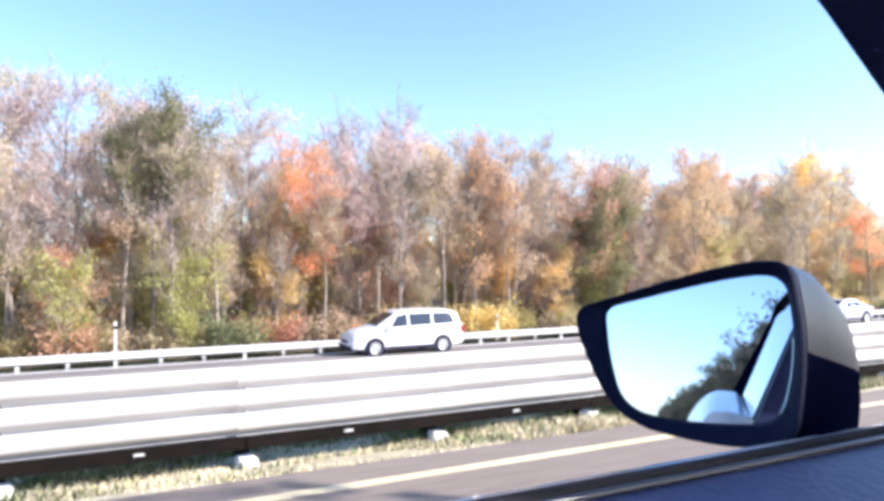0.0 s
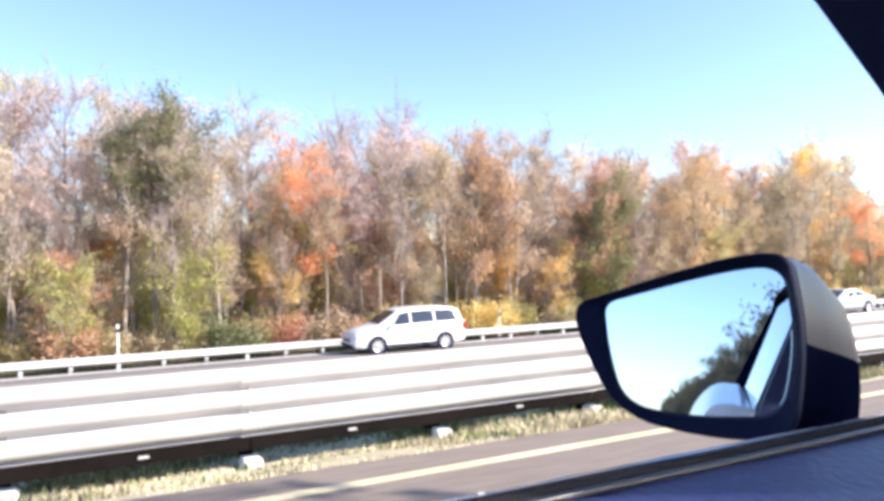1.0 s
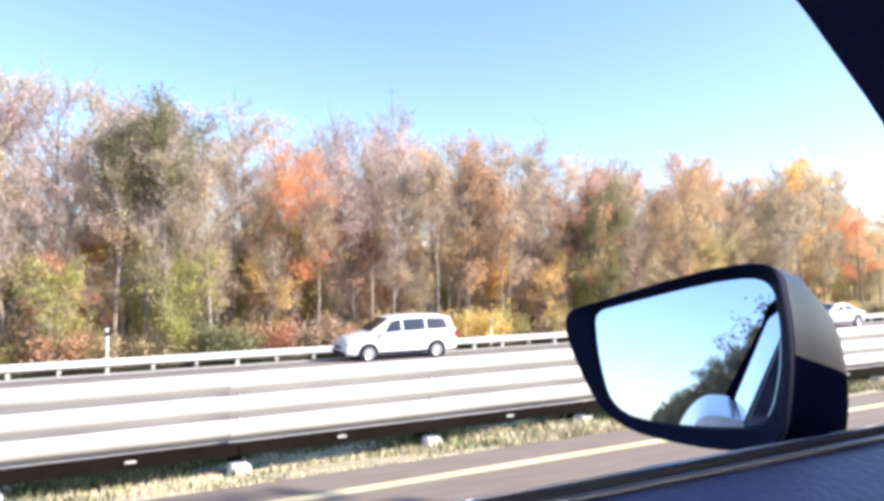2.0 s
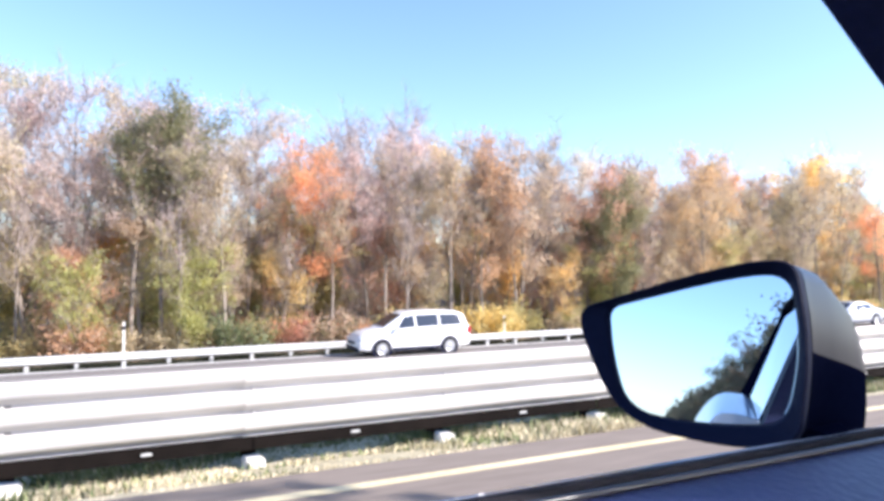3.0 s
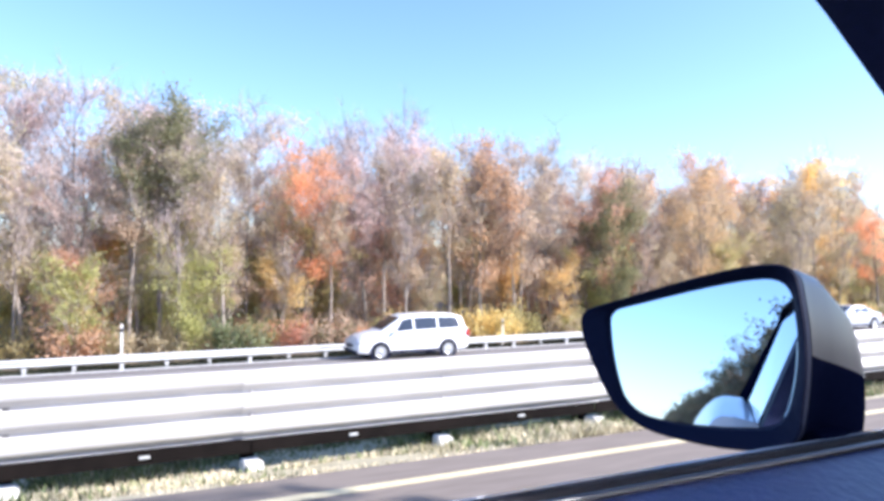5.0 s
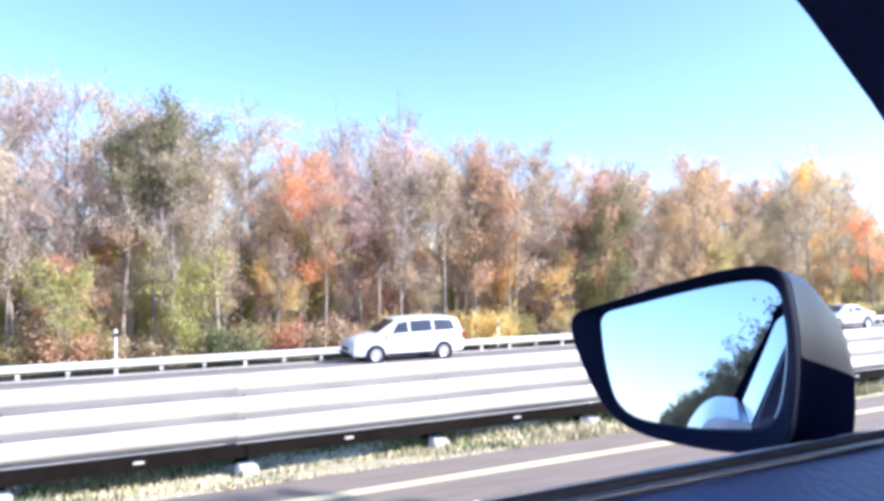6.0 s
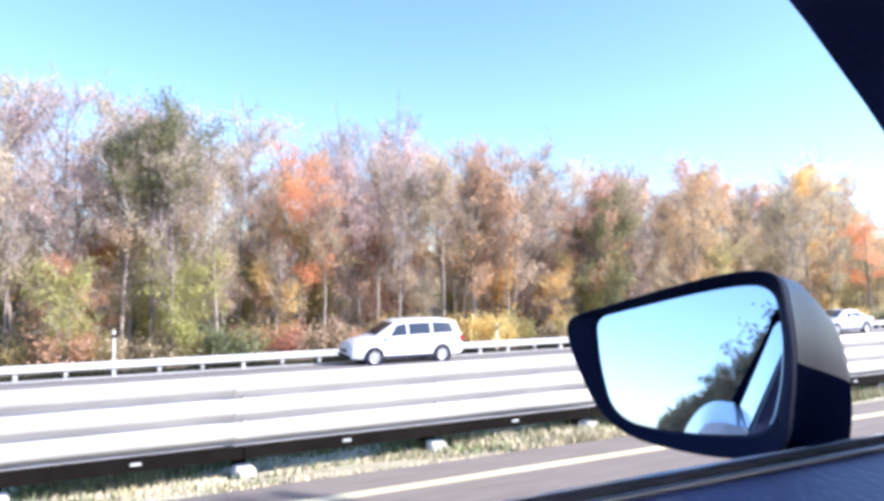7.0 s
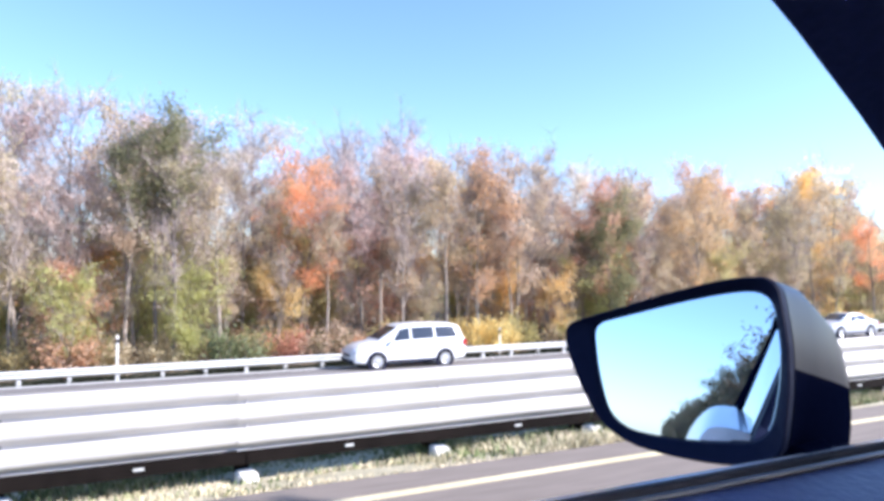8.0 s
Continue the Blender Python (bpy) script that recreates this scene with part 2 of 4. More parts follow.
def lathe(profile, axis_point, steps=28):
    """Turn (radius, offset along y) round an axis along y."""
    bm = bmesh.new()
    rings = []
    for r, o in profile:
        rings.append([bm.verts.new((axis_point[0] + r * math.cos(2 * math.pi * k / steps), axis_point[1] + o,
                                    axis_point[2] + r * math.sin(2 * math.pi * k / steps))) for k in range(steps)])
    for a, b in zip(rings, rings[1:]):
        for i in range(steps):
            bm.faces.new((a[i], a[(i + 1) % steps], b[(i + 1) % steps], b[i]))
    bm.faces.new(rings[0])
    bm.faces.new(list(reversed(rings[-1])))
    return bm


# ------------------------------------------------------------------ ground and roads
GROUND = ((-2500, 2.76), (-60, 2.76), (-8.2, 2.76), (-7.2, 2.44), (0.6, 2.43), (4.6, 2.29), (4.74, 2.335), (5.3, 2.22), (5.7, 2.13), (6.0, 2.05), (7.0, 1.98), (8.5, 1.70),
          (12.6, 0.10), (13.6, -0.09), (25.0, -0.09), (27.2, -0.18), (28.0, -0.34), (29.2, -0.38), (80, 0.8), (2500, 0.8))


def ground_z(y):
    """Height of the ground across the road, before its small bumps."""
    return float(np.interp(y, [p[0] for p in GROUND], [p[1] for p in GROUND]))


def build_ground():
    """One sheet to the horizon: own bank, the median, the slope down to the far carriageway, then the woodland floor."""
    ys = [-2500, -300, -60, -30, -18, -11, -8.2, -7.7, -7.2, 0.6, 3.0, 4.6, 4.74, 5.0, 5.3, 5.65, 6.0, 6.5, 7.0, 7.7, 8.5, 10, 11.5, 12.6, 13.6, 20, 25, 27.2, 28.0, 28.6, 29.2,
          30, 31, 33, 36, 40, 44, 50, 60, 80, 300, 2500]
    xs = [-2500, -400] + [k * 4 for k in range(-30, -2)] + [k * 0.6 for k in range(-13, 40)] + [24 + k * 4 for k in range(36)] + [400, 2500]
    r = random.Random(4)
    verts, faces = [], []
    for x in xs:
        for y in ys:
            bumpy = r.uniform(-0.06, 0.06) if 29.3 < y < 81 else (r.uniform(-0.02, 0.02) if 4.9 < y < 13 else 0)
            verts.append((x, y, ground_z(y) + bumpy))
    n = len(ys)
    for i in range(len(xs) - 1):
        for j in range(n - 1):
            faces.append((i * n + j, (i + 1) * n + j, (i + 1) * n + j + 1, i * n + j + 1))
    ob = mesh_object("ground", verts, faces, M_VERGE, smooth=True)
    ob.data.materials.append(M_LITTER)
    for p in ob.data.polygons:
        p.material_index = 1 if p.center.y > 27.1 or p.center.y < -7.5 else 0
    tagged(ob, "grassy median and leaf-strewn woodland floor beside the highway", "ground", kind="structure")


def slab(name, top, thick, mat, label, x0=-900, x1=1400):
    """A flat bed along the road; top: its upper outline as (y, z), from near to far."""
    ob = strip(name, x0, x1, [(y, z - thick) for y, z in top] + [(y, z) for y, z in reversed(top)], mat, cuts=1)
    return tagged(ob, label, "road", kind="structure")


def own_z(y):
    """The own carriageway falls towards the median."""
    return OWN_ROAD_Z - max(0.0, y - 0.6) * 0.0342


build_ground()
slab("own_road", [(-6.2, OWN_ROAD_Z), (0.6, OWN_ROAD_Z), (4.70, own_z(4.70))], 0.22, M_ASPHALT, "worn grey asphalt carriageway sloping towards the median")
slab("yellow_edge_line", [(4.165, own_z(4.165) + 0.004), (4.275, own_z(4.275) + 0.004)], 0.003, M_YELLOW, "worn yellow edge line painted on asphalt")
slab("far_road", [(13.7, 0.0), (26.0, 0.0), (27.52, -0.09)], 0.2, M_SHOULDER, "pale grey asphalt carriageway beyond the steel barrier")
slab("white_edge_line", [(27.08, -0.0599), (27.44, -0.0812)], 0.003, M_WHITE_LINE, "white edge line painted along the outer lane")


# ------------------------------------------------------------------ guardrails
def w_profile(y, z, side, t=0.012):
    """W-beam, 0.31 m high, bulging towards side (+1: away from the car)."""
    front = [(0.0, 0.0), (0.035, 0.03), (0.08, 0.055), (0.08, 0.095), (0.015, 0.135), (0.015, 0.175), (0.08, 0.215), (0.08, 0.255), (0.035, 0.28), (0.0, 0.31)]
    outer = [(y + side * a, z + b) for a, b in front]
    inner = [(y + side * (a - t), z + b) for a, b in reversed(front)]
    return outer + inner


def thrie_profile(y, z, t=0.006):
    """Three-ridged barrier rail, 0.6 m high, bulging towards the car."""
    front = [(0.022, 0.0), (0.018, 0.008)]
    for k in range(3):
        b = 0.18 * k
        front += [(0.004, b + 0.011), (0.012, b + 0.019), (0.074, b + 0.055), (0.085, b + 0.067), (0.089, b + 0.098), (0.086, b + 0.122), (0.076, b + 0.134), (0.012, b + 0.164), (0.004, b + 0.172)]
    front += [(0.018, 0.534), (0.024, 0.54)]
    front = [(d, h * 1.111) for d, h in front]
    return [(y - d, z + h) for d, h in front] + [(y - d + t, z + h) for d, h in reversed(front)]


POST_STEP = 1.84
def build_near_rail():
    y = 6.0
    rail = tagged(empty("median_barrier", (0, y, 2.0)), "sunlit galvanised three-ridged steel barrier on dark posts in the grass median", "barrier")
    inv = rail.matrix_basis.inverted()
    r = random.Random(7)
    def again(name, data, at, turn=(0, 0, 0), label=""):
        o = new(name, data)
        o.parent, o.matrix_parent_inverse = rail, inv
        o.location, o.rotation_euler = at, turn
        if label:
            o["label"] = label
    def first(ob):
        data = ob.data
        bpy.data.objects.remove(ob)
        return data
    length = 2 * POST_STEP
    beam = first(strip("rail_beam", 0, length + 0.16, thrie_profile(y, 2.338), M_RAIL, smooth=True))
    # rub rail; its colour also holds the shade of the lowest ridge
    channel = [(y - 0.055, 2.222), (y - 0.055, 2.334), (y + 0.02, 2.334), (y + 0.02, 2.326), (y - 0.046, 2.326), (y - 0.046, 2.230), (y + 0.02, 2.230), (y + 0.02, 2.222)]
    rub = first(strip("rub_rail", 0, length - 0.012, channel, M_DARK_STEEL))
    # H-section post, block behind the rail, footing and reflector
    w, d, t = 0.055, 0.15, 0.008
    hsec = [(-w, 0), (w, 0), (w, t), (t / 2, t), (t / 2, d - t), (w, d - t), (w, d), (-w, d), (-w, d - t), (-t / 2, d - t), (-t / 2, t), (-w, t)]
    bm = bmesh.new()
    rings = [[bm.verts.new((a, b, z)) for a, b in hsec] for z in (-0.6, 0.86)]
    for i in range(12):
        bm.faces.new((rings[0][i], rings[0][(i + 1) % 12], rings[1][(i + 1) % 12], rings[1][i]))
    bm.faces.new(rings[0])
    bm.faces.new(rings[1])
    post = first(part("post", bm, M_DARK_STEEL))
    block = first(part("blockout", box_bm(-0.07, 0.07, -0.004, 0.14, 0.42, 0.88, 0.008), M_POST))
    foot = first(part("footing", prism_bm([(-0.092, -0.22), (0.092, -0.22), (0.082, 0.145), (-0.082, 0.155)], -0.06, 0.12, bevel=0.014), M_FOOTING))
    tab = first(part("reflector", prism_bm([(-0.045, -0.010), (0.045, -0.010), (0.038, 0.011), (-0.038, 0.011)], -0.012, 0.0, bevel=0.003), M_GALV))
    bolt = first(part("bolt", lathe([(0.018, 0.0), (0.018, -0.006), (0.011, -0.014), (0.004, -0.016)], (0, 0, 0), 10), M_RAIL))
    for k in range(-20, 34):
        x0 = 1.1 + k * length
        again("rail_beam", beam, (x0 - 0.08, 0.0055 * (k % 2) + r.uniform(-0.004, 0.004), r.uniform(-0.006, 0.006)))
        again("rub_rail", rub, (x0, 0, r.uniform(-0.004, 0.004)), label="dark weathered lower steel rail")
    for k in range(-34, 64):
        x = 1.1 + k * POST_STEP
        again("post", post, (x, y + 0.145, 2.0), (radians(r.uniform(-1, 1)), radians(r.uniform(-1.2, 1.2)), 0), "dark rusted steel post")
        again("blockout", block, (x, y + 0.004, 2.0))
        again("footing", foot, (x + 0.03 + r.uniform(-0.03, 0.03), y - 0.02, 2.02 + r.uniform(-0.03, 0.015)), (0, radians(r.uniform(-4, 4)), radians(r.uniform(-8, 8))), "pale concrete footing")
        again("reflector", tab, (x - POST_STEP / 2 + r.uniform(-0.1, 0.1), y - 0.055, 2.284), label="small pale reflector")
        if -2 < k < 12:
            for z in (2.538, 2.738):
                again("bolt", bolt, (x, y - 0.004, z))


RAIL_STEP = 1.62


def build_far_rail():
    y = 29.0
    rail = tagged(empty("guardrail", (0, y, -0.3)), "pale galvanised steel guardrail along the woodland edge", "guardrail")
    def local(ob):
        ob.matrix_parent_inverse = rail.matrix_basis.inverted()
    beam = None
    for k in range(-28, 46):
        if beam is None:
            beam = strip("beam", 0, 4 * RAIL_STEP + 0.12, w_profile(y, -0.05, -1), M_GALV, rail)
            ob = beam
        else:
            ob = new("beam", beam.data)
            ob.parent = rail
        local(ob)
        ob.location = (k * 4 * RAIL_STEP, 0.0025 * (k % 2), 0)
    post = None
    for k in range(-70, 150):
        if post is None:
            post = part("post", box_bm(-0.07, 0.07, 0.0, 0.15, -0.8, 0.24, 0.012), M_GALV, rail)
            ob = post
        else:
            ob = new("post", post.data)
            ob.parent = rail
        local(ob)
        ob.location = (k * RAIL_STEP + 0.4, y, 0)


build_near_rail()
build_far_rail()


# ------------------------------------------------------------------ the car that carries the camera
def build_own_car():
    car = tagged(empty("car", (0, -0.46, OWN_ROAD_Z)), "silver hatchback with dark cabin trim and an open side window", "car")
    inv = car.matrix_basis.inverted()
    def add(name, bm, mat, parent=car, label="", smooth=False):
        ob = part(name, bm, mat, parent, label, smooth)
        ob.matrix_parent_inverse = inv
        return ob
    mid = -0.46
    def round_off(pts, n, k=4):
        """Run a smooth curve through the first n points of an outline."""
        a = [Vector(p) for p in pts[:n]]
        out = []
        for i in range(n - 1):
            p0, p1, p2, p3 = a[max(i - 1, 0)], a[i], a[i + 1], a[min(i + 2, n - 1)]
            for j in range(k):
                t = j / k
                q = 0.5 * (2 * p1 + (p2 - p0) * t + (2 * p0 - 5 * p1 + 4 * p2 - p3) * t * t + (3 * p1 - p0 - 3 * p2 + p3) * t ** 3)
                out.append((q.x, q.y))
        return out + [tuple(p) for p in pts[n - 1:]]
    def flip(pts):
        return [(2 * mid - a, b) for a, b in pts]
    # outer skins: (y, z) outlines drawn along x
    skin = [(0.335, 3.712), (0.372, 3.69), (0.405, 3.55), (0.425, 3.35), (0.42, 3.12), (0.385, 2.84), (0.35, 2.84), (0.38, 3.12),
            (0.385, 3.35), (0.37, 3.55), (0.335, 3.68), (0.322, 3.69), (0.322, 3.71)]
    skin_b = [(0.225, 3.838), (0.300, 3.822), (0.365, 3.71), (0.405, 3.45), (0.41, 3.12), (0.38, 2.84), (0.34, 2.84), (0.37, 3.12),
              (0.365, 3.42), (0.33, 3.66), (0.27, 3.75), (0.18, 3.79), (0.18, 3.83)]
    skin_m = [(0.320, 3.748), (0.368, 3.722)] + skin[2:10] + [(0.30, 3.70), (0.255, 3.705), (0.255, 3.742)]
    hip = skin_b[:6] + [(0.2, 2.84), (0.2, 3.5), (0.18, 3.80)]
    skin, skin_m, skin_b, hip = (round_off(q, 6) for q in (skin, skin_m, skin_b, hip))
    for s in (0, 1):
        fa, fm, fb = (flip(skin), flip(skin_m), flip(skin_b)) if s else (skin, skin_m, skin_b)
        add("front_door", prism_bm(fa, -0.42, 0.72, axis="x"), M_SILVER, label="silver painted door", smooth=True)
        add("rear_door", prism_bm(fm, -0.428, -1.25, axis="x", taper=fb), M_SILVER, label="silver painted door", smooth=True)
    # rear quarter with its shoulder
    tail = [(0.10, 3.78), (0.16, 3.75), (0.22, 3.68), (0.28, 3.5), (0.30, 3.12), (0.27, 3.0), (0.1, 3.0), (0.1, 3.5), (0.08, 3.76)]
    tail = round_off(tail, 6)
    add("rear_quarter", prism_bm(hip, -1.26, -2.3, axis="x", taper=tail), M_SILVER, smooth=True)
    add("rear_quarter", prism_bm(flip(hip), -1.26, -2.3, axis="x", taper=flip(tail)), M_SILVER, smooth=True)
    nose = [(0.36, 3.60), (0.41, 3.5), (0.42, 3.3), (0.40, 3.0), (0.1, 2.95), (0.1, 3.58)]
    nose_end = [(0.20, 3.42), (0.25, 3.35), (0.27, 3.2), (0.25, 3.0), (0.05, 2.95), (0.05, 3.42)]
    add("front_wing", prism_bm(nose, 0.73, 1.95, axis="x", bevel=0.015, taper=nose_end), M_SILVER)
    add("front_wing", prism_bm(flip(nose), 0.73, 1.95, axis="x", bevel=0.015, taper=flip(nose_end)), M_SILVER)
    add("bonnet", prism_bm([(0.75, 3.60), (1.3, 3.56), (1.95, 3.40), (1.95, 3.37), (1.3, 3.52), (0.75, 3.56)], mid - 0.62, mid + 0.62), M_SILVER)
    add("floor_pan", box_bm(-2.2, 1.9, mid - 0.78, mid + 0.78, 2.78, 2.84, 0.01), M_BLACK)
    add("tailgate", prism_bm([(-2.3, 3.0), (-2.3, 3.75), (-1.95, 4.08), (-1.99, 4.09), (-2.34, 3.77), (-2.36, 3.0)], mid - 0.44, mid + 0.44), M_SILVER)
    # greenhouse of the rear half, seen in the wing mirror
    def panel(corners, t=0.012):
        bm = bmesh.new()
        a = [bm.verts.new(p) for p in corners]
        b = [bm.verts.new((p[0], p[1] + (-t if p[1] > mid else t), p[2])) for p in corners]
        bm.faces.new(a)
        bm.faces.new(list(reversed(b)))
        for i in range(4):
            bm.faces.new((a[i], b[i], b[(i + 1) % 4], a[(i + 1) % 4]))
        return bm
    for s in (1, -1):
        def side(*pts):
            return [(x, y if s == 1 else 2 * mid - y, z) for x, y, z in pts]
        add("rear_window", panel(side((-0.36, 0.285, 3.738), (-1.05, 0.225, 3.828), (-1.05, 0.135, 4.115), (-0.36, 0.165, 4.10))), M_GLASS_SIDE)
        add("centre_pillar", panel(side((-0.29, 0.292, 3.71), (-0.36, 0.289, 3.712), (-0.36, 0.169, 4.10), (-0.29, 0.171, 4.10)), 0.03), M_BLACK)
        add("rear_pillar", panel(side((-1.05, 0.229, 3.828), (-1.60, 0.213, 3.815), (-1.48, 0.122, 4.07), (-1.05, 0.139, 4.115)), 0.03), M_SHELL_LOW)
    roof = [(0.185, 4.085), (0.16, 4.115), (0.08, 4.15), (-0.46, 4.185), (-1.0, 4.15), (-1.08, 4.115), (-1.105, 4.085), (-1.0, 4.11), (-0.46, 4.145), (0.08, 4.11)]
    roof_back = [(mid + (a - mid) * 0.82, b - 0.06) for a, b in roof]
    add("roof", prism_bm(roof, 0.16, -1.0, axis="x", taper=[(mid + (a - mid) * 0.965, b) for a, b in roof]), M_SHELL_DARK)
    add("roof", prism_bm([(mid + (a - mid) * 0.965, b) for a, b in roof], -1.004, -2.0, axis="x", taper=roof_back), M_SHELL_DARK)
    # front pillar: leans forward from the roof to the bonnet
    pil = bmesh.new()
    def ring(x, y, z, w, d):
        return [pil.verts.new(p) for p in ((x, y, z), (x + 0.012, y + 0.002, z + 0.014), (x + w, y - d * 0.4, z + w * 0.8),
                                           (x + w * 1.1, y - d * 1.6, z + w * 0.7), (x + w * 0.5, y - d * 1.8, z + 0.012), (x + 0.008, y - d * 0.6, z + 0.002))]
    rings = []
    for k in range(9):
        t = -0.9 + k * 0.95
        bow = 0.006 * (t - 1.2) ** 2
        rings.append(ring(0.2958 + 0.0555 * t, 0.2 + 0.005 * t, 3.9698 - 0.03675 * t - bow * 0.35, 0.06, 0.045))
    for a, b in zip(rings, rings[1:]):
        for i in range(6):
            pil.faces.new((a[i], b[i], b[(i + 1) % 6], a[(i + 1) % 6]))
    pil.faces.new(rings[0])
    pil.faces.new(list(reversed(rings[-1])))
    add("front_pillar", pil, M_PILLAR, label="dark navy trimmed windscreen pillar", smooth=True)
    bmr = prism_bm([(0.16, 4.10), (0.75, 3.66), (0.72, 3.63), (0.14, 4.07)], 2 * mid - 0.24, 2 * mid - 0.17)
    add("front_pillar", bmr, M_BLACK)
    # door trim under the open window
    trim = [(0.302, 3.7185), (0.286, 3.716), (0.24, 3.706), (0.19, 3.684), (0.165, 3.62), (0.16, 3.3), (0.19, 3.0), (0.298, 3.0), (0.298, 3.60), (0.302, 3.70)]
    add("door_trim", prism_bm(trim, -0.42, 0.72, axis="x", bevel=0.004), M_TRIM, label="dark soft-touch inner door trim", smooth=False)
    seal = [(0.3025, 3.708), (0.3025, 3.7205), (0.305, 3.7245), (0.310, 3.7245), (0.314, 3.720), (0.314, 3.708)]
    add("window_seal", prism_bm(seal, -0.42, 0.70, axis="x"), M_RUBBER, label="black rubber window seal")
    lip_ring = [(0.2985 + 0.0024 * math.cos(a * math.pi / 6), 3.7198 + 0.0024 * math.sin(a * math.pi / 6)) for a in range(12)]
    add("seal_lip", prism_bm(lip_ring, -0.42, 0.70, axis="x"), M_GLOSS, label="glossy black lip of the window seal", smooth=True)
    add("dashboard", prism_bm([(0.55, 3.45), (0.55, 3.60), (0.62, 3.63), (0.95, 3.60), (0.95, 3.4)], mid - 0.66, 0.14, bevel=0.02), M_TRIM)
    def sheet(name, corners, t, mat, label=""):
        b = bmesh.new()
        a = [b.verts.new(p) for p in corners]
        c = [b.verts.new((p[0], p[1], p[2] - t)) for p in corners]
        b.faces.new(a)
        b.faces.new(list(reversed(c)))
        for i in range(4):
            b.faces.new((a[i], c[i], c[(i + 1) % 4], a[(i + 1) % 4]))
        ob = add(name, b, mat, label=label)
        ob.visible_shadow = False
        return ob
    sheet("windscreen", ((0.20, mid + 0.60, 4.095), (0.20, mid - 0.60, 4.095), (0.80, mid - 0.66, 3.635), (0.80, mid + 0.66, 3.635)), 0.006, M_GLASS_CLEAR, "clear windscreen")
    sheet("rear_screen", ((-2.02, mid + 0.48, 4.07), (-2.02, mid - 0.48, 4.07), (-2.30, mid - 0.46, 3.78), (-2.30, mid + 0.46, 3.78)), 0.006, M_GLASS_SIDE)
    for nm, xa, xb, hw in (("front_bumper", 1.90, 2.06, 0.68), ("rear_bumper", -2.42, -2.28, 0.72)):
        add(nm, box_bm(xa, xb, mid - hw, mid + hw, 2.86, 3.16, 0.06), M_SILVER, smooth=True)
    add("grille", box_bm(1.93, 2.01, mid - 0.42, mid + 0.42, 3.19, 3.33, 0.02), M_BLACK)
    for s in (1, -1):
        add("headlight", box_bm(1.72, 1.985, mid + s * 0.60 - 0.11, mid + s * 0.60 + 0.11, 3.26, 3.385, 0.03), M_LAMP)
        add("tail_light", box_bm(-2.38, -2.20, mid + s * 0.60 - 0.12, mid + s * 0.60 + 0.12, 3.40, 3.60, 0.03), M_TAIL)
        add("sill", box_bm(-1.0, 0.9, mid + s * 0.84 - 0.03, mid + s * 0.84 + 0.03, 2.76, 2.87, 0.02), M_BLACK)
    # wheels
    for x in (1.3, -1.45):
        for s in (1, -1):
            wheel_at(car, inv, x, mid + s * 0.76, OWN_ROAD_Z + 0.34, 0.34, 0.2, s)
    # wing mirror: glass, rim and shell share one tilt
    g = Vector((0.4745, 0.4351, 3.7700))
    nrm = Vector((-0.914, -0.387, 0.123)).normalized()
    u = Vector((0.3489, -0.9372, 0)) 
    u = (u - nrm * u.dot(nrm)).normalized()
    v = nrm.cross(u)
    v = v if v.z > 0 else -v
    def place(p, d):
        return g + u * p[0] + v * p[1] + nrm * d
    def scaled(pts, k, dx=0, dy=0, cx=-0.015, cy=-0.003, ky=None):
        ky = k if ky is None else ky
        return [Vector((cx + (p[0] - cx) * k + dx, cy + (p[1] - cy) * ky + dy)) for p in pts]
    glass = scaled(rounded(GLASS_CORNERS), 0.975, cx=-0.008)
    rim = rounded(RIM_CORNERS)
    mirror = add("wing_mirror", bmesh_loft([
        [place(p, 0.012) for p in rim], [place(p, 0.006) for p in scaled(rim, 0.998)], [place(p, -0.003) for p in scaled(rim, 0.997)], [place(p, -0.006) for p in scaled(rim, 0.99)]]),
        M_BLACK, label="black wing mirror rim around tilted glass", smooth=True)
    def sub(name, bm, mat, label="", smooth=False):
        ob = part(name, bm, mat, mirror, label, smooth)
        return ob
    # bezel: from the rim inwards and down to the glass
    sub("bezel", bmesh_loft([[place(p, 0.0121) for p in rim], [place(p, 0.014) for p in scaled(rim, 0.985)],
                             [place(p, 0.006) for p in mixed(glass, rim, 0.12)], [place(p, -0.001) for p in glass]]), M_BLACK, smooth=True)
    gl = bmesh.new()
    gl.faces.new([gl.verts.new(place(p, 0.0)) for p in glass])
    ex = bmesh.ops.extrude_face_region(gl, geom=list(gl.faces))
    bmesh.ops.translate(gl, vec=-nrm * 0.003, verts=[e for e in ex["geom"] if isinstance(e, bmesh.types.BMVert)])
    # pale strip only along the inner edge: the glint there, built as a part
    edge = [p for p in glass if p[0] > 0.060 and -0.046 < p[1] < 0.022]
    lip = bmesh.new()
    rows = [[lip.verts.new(place((p[0] + o, p[1]), d)) for p in edge] for o, d in ((-0.0012, 0.0), (-0.0004, 0.0016), (0.0006, 0.0008))]
    for a, b in zip(rows, rows[1:]):
        for i in range(len(edge) - 1):
            lip.faces.new((a[i], a[i + 1], b[i + 1], b[i]))
    sub("glass_edge", lip, M_LAMP, "bright ground edge of the glass", smooth=True)
    sub("mirror_glass", gl, M_MIRROR, "clear mirror glass")
    def ring_at(d, k, inner, ky, bottom):
        dx, dy = inner - (-0.015 + 0.101 * k), bottom - (-0.003 - 0.0775 * ky)
        return [place(p, -d) for p in scaled(rim, k, dx, dy, ky=ky)]
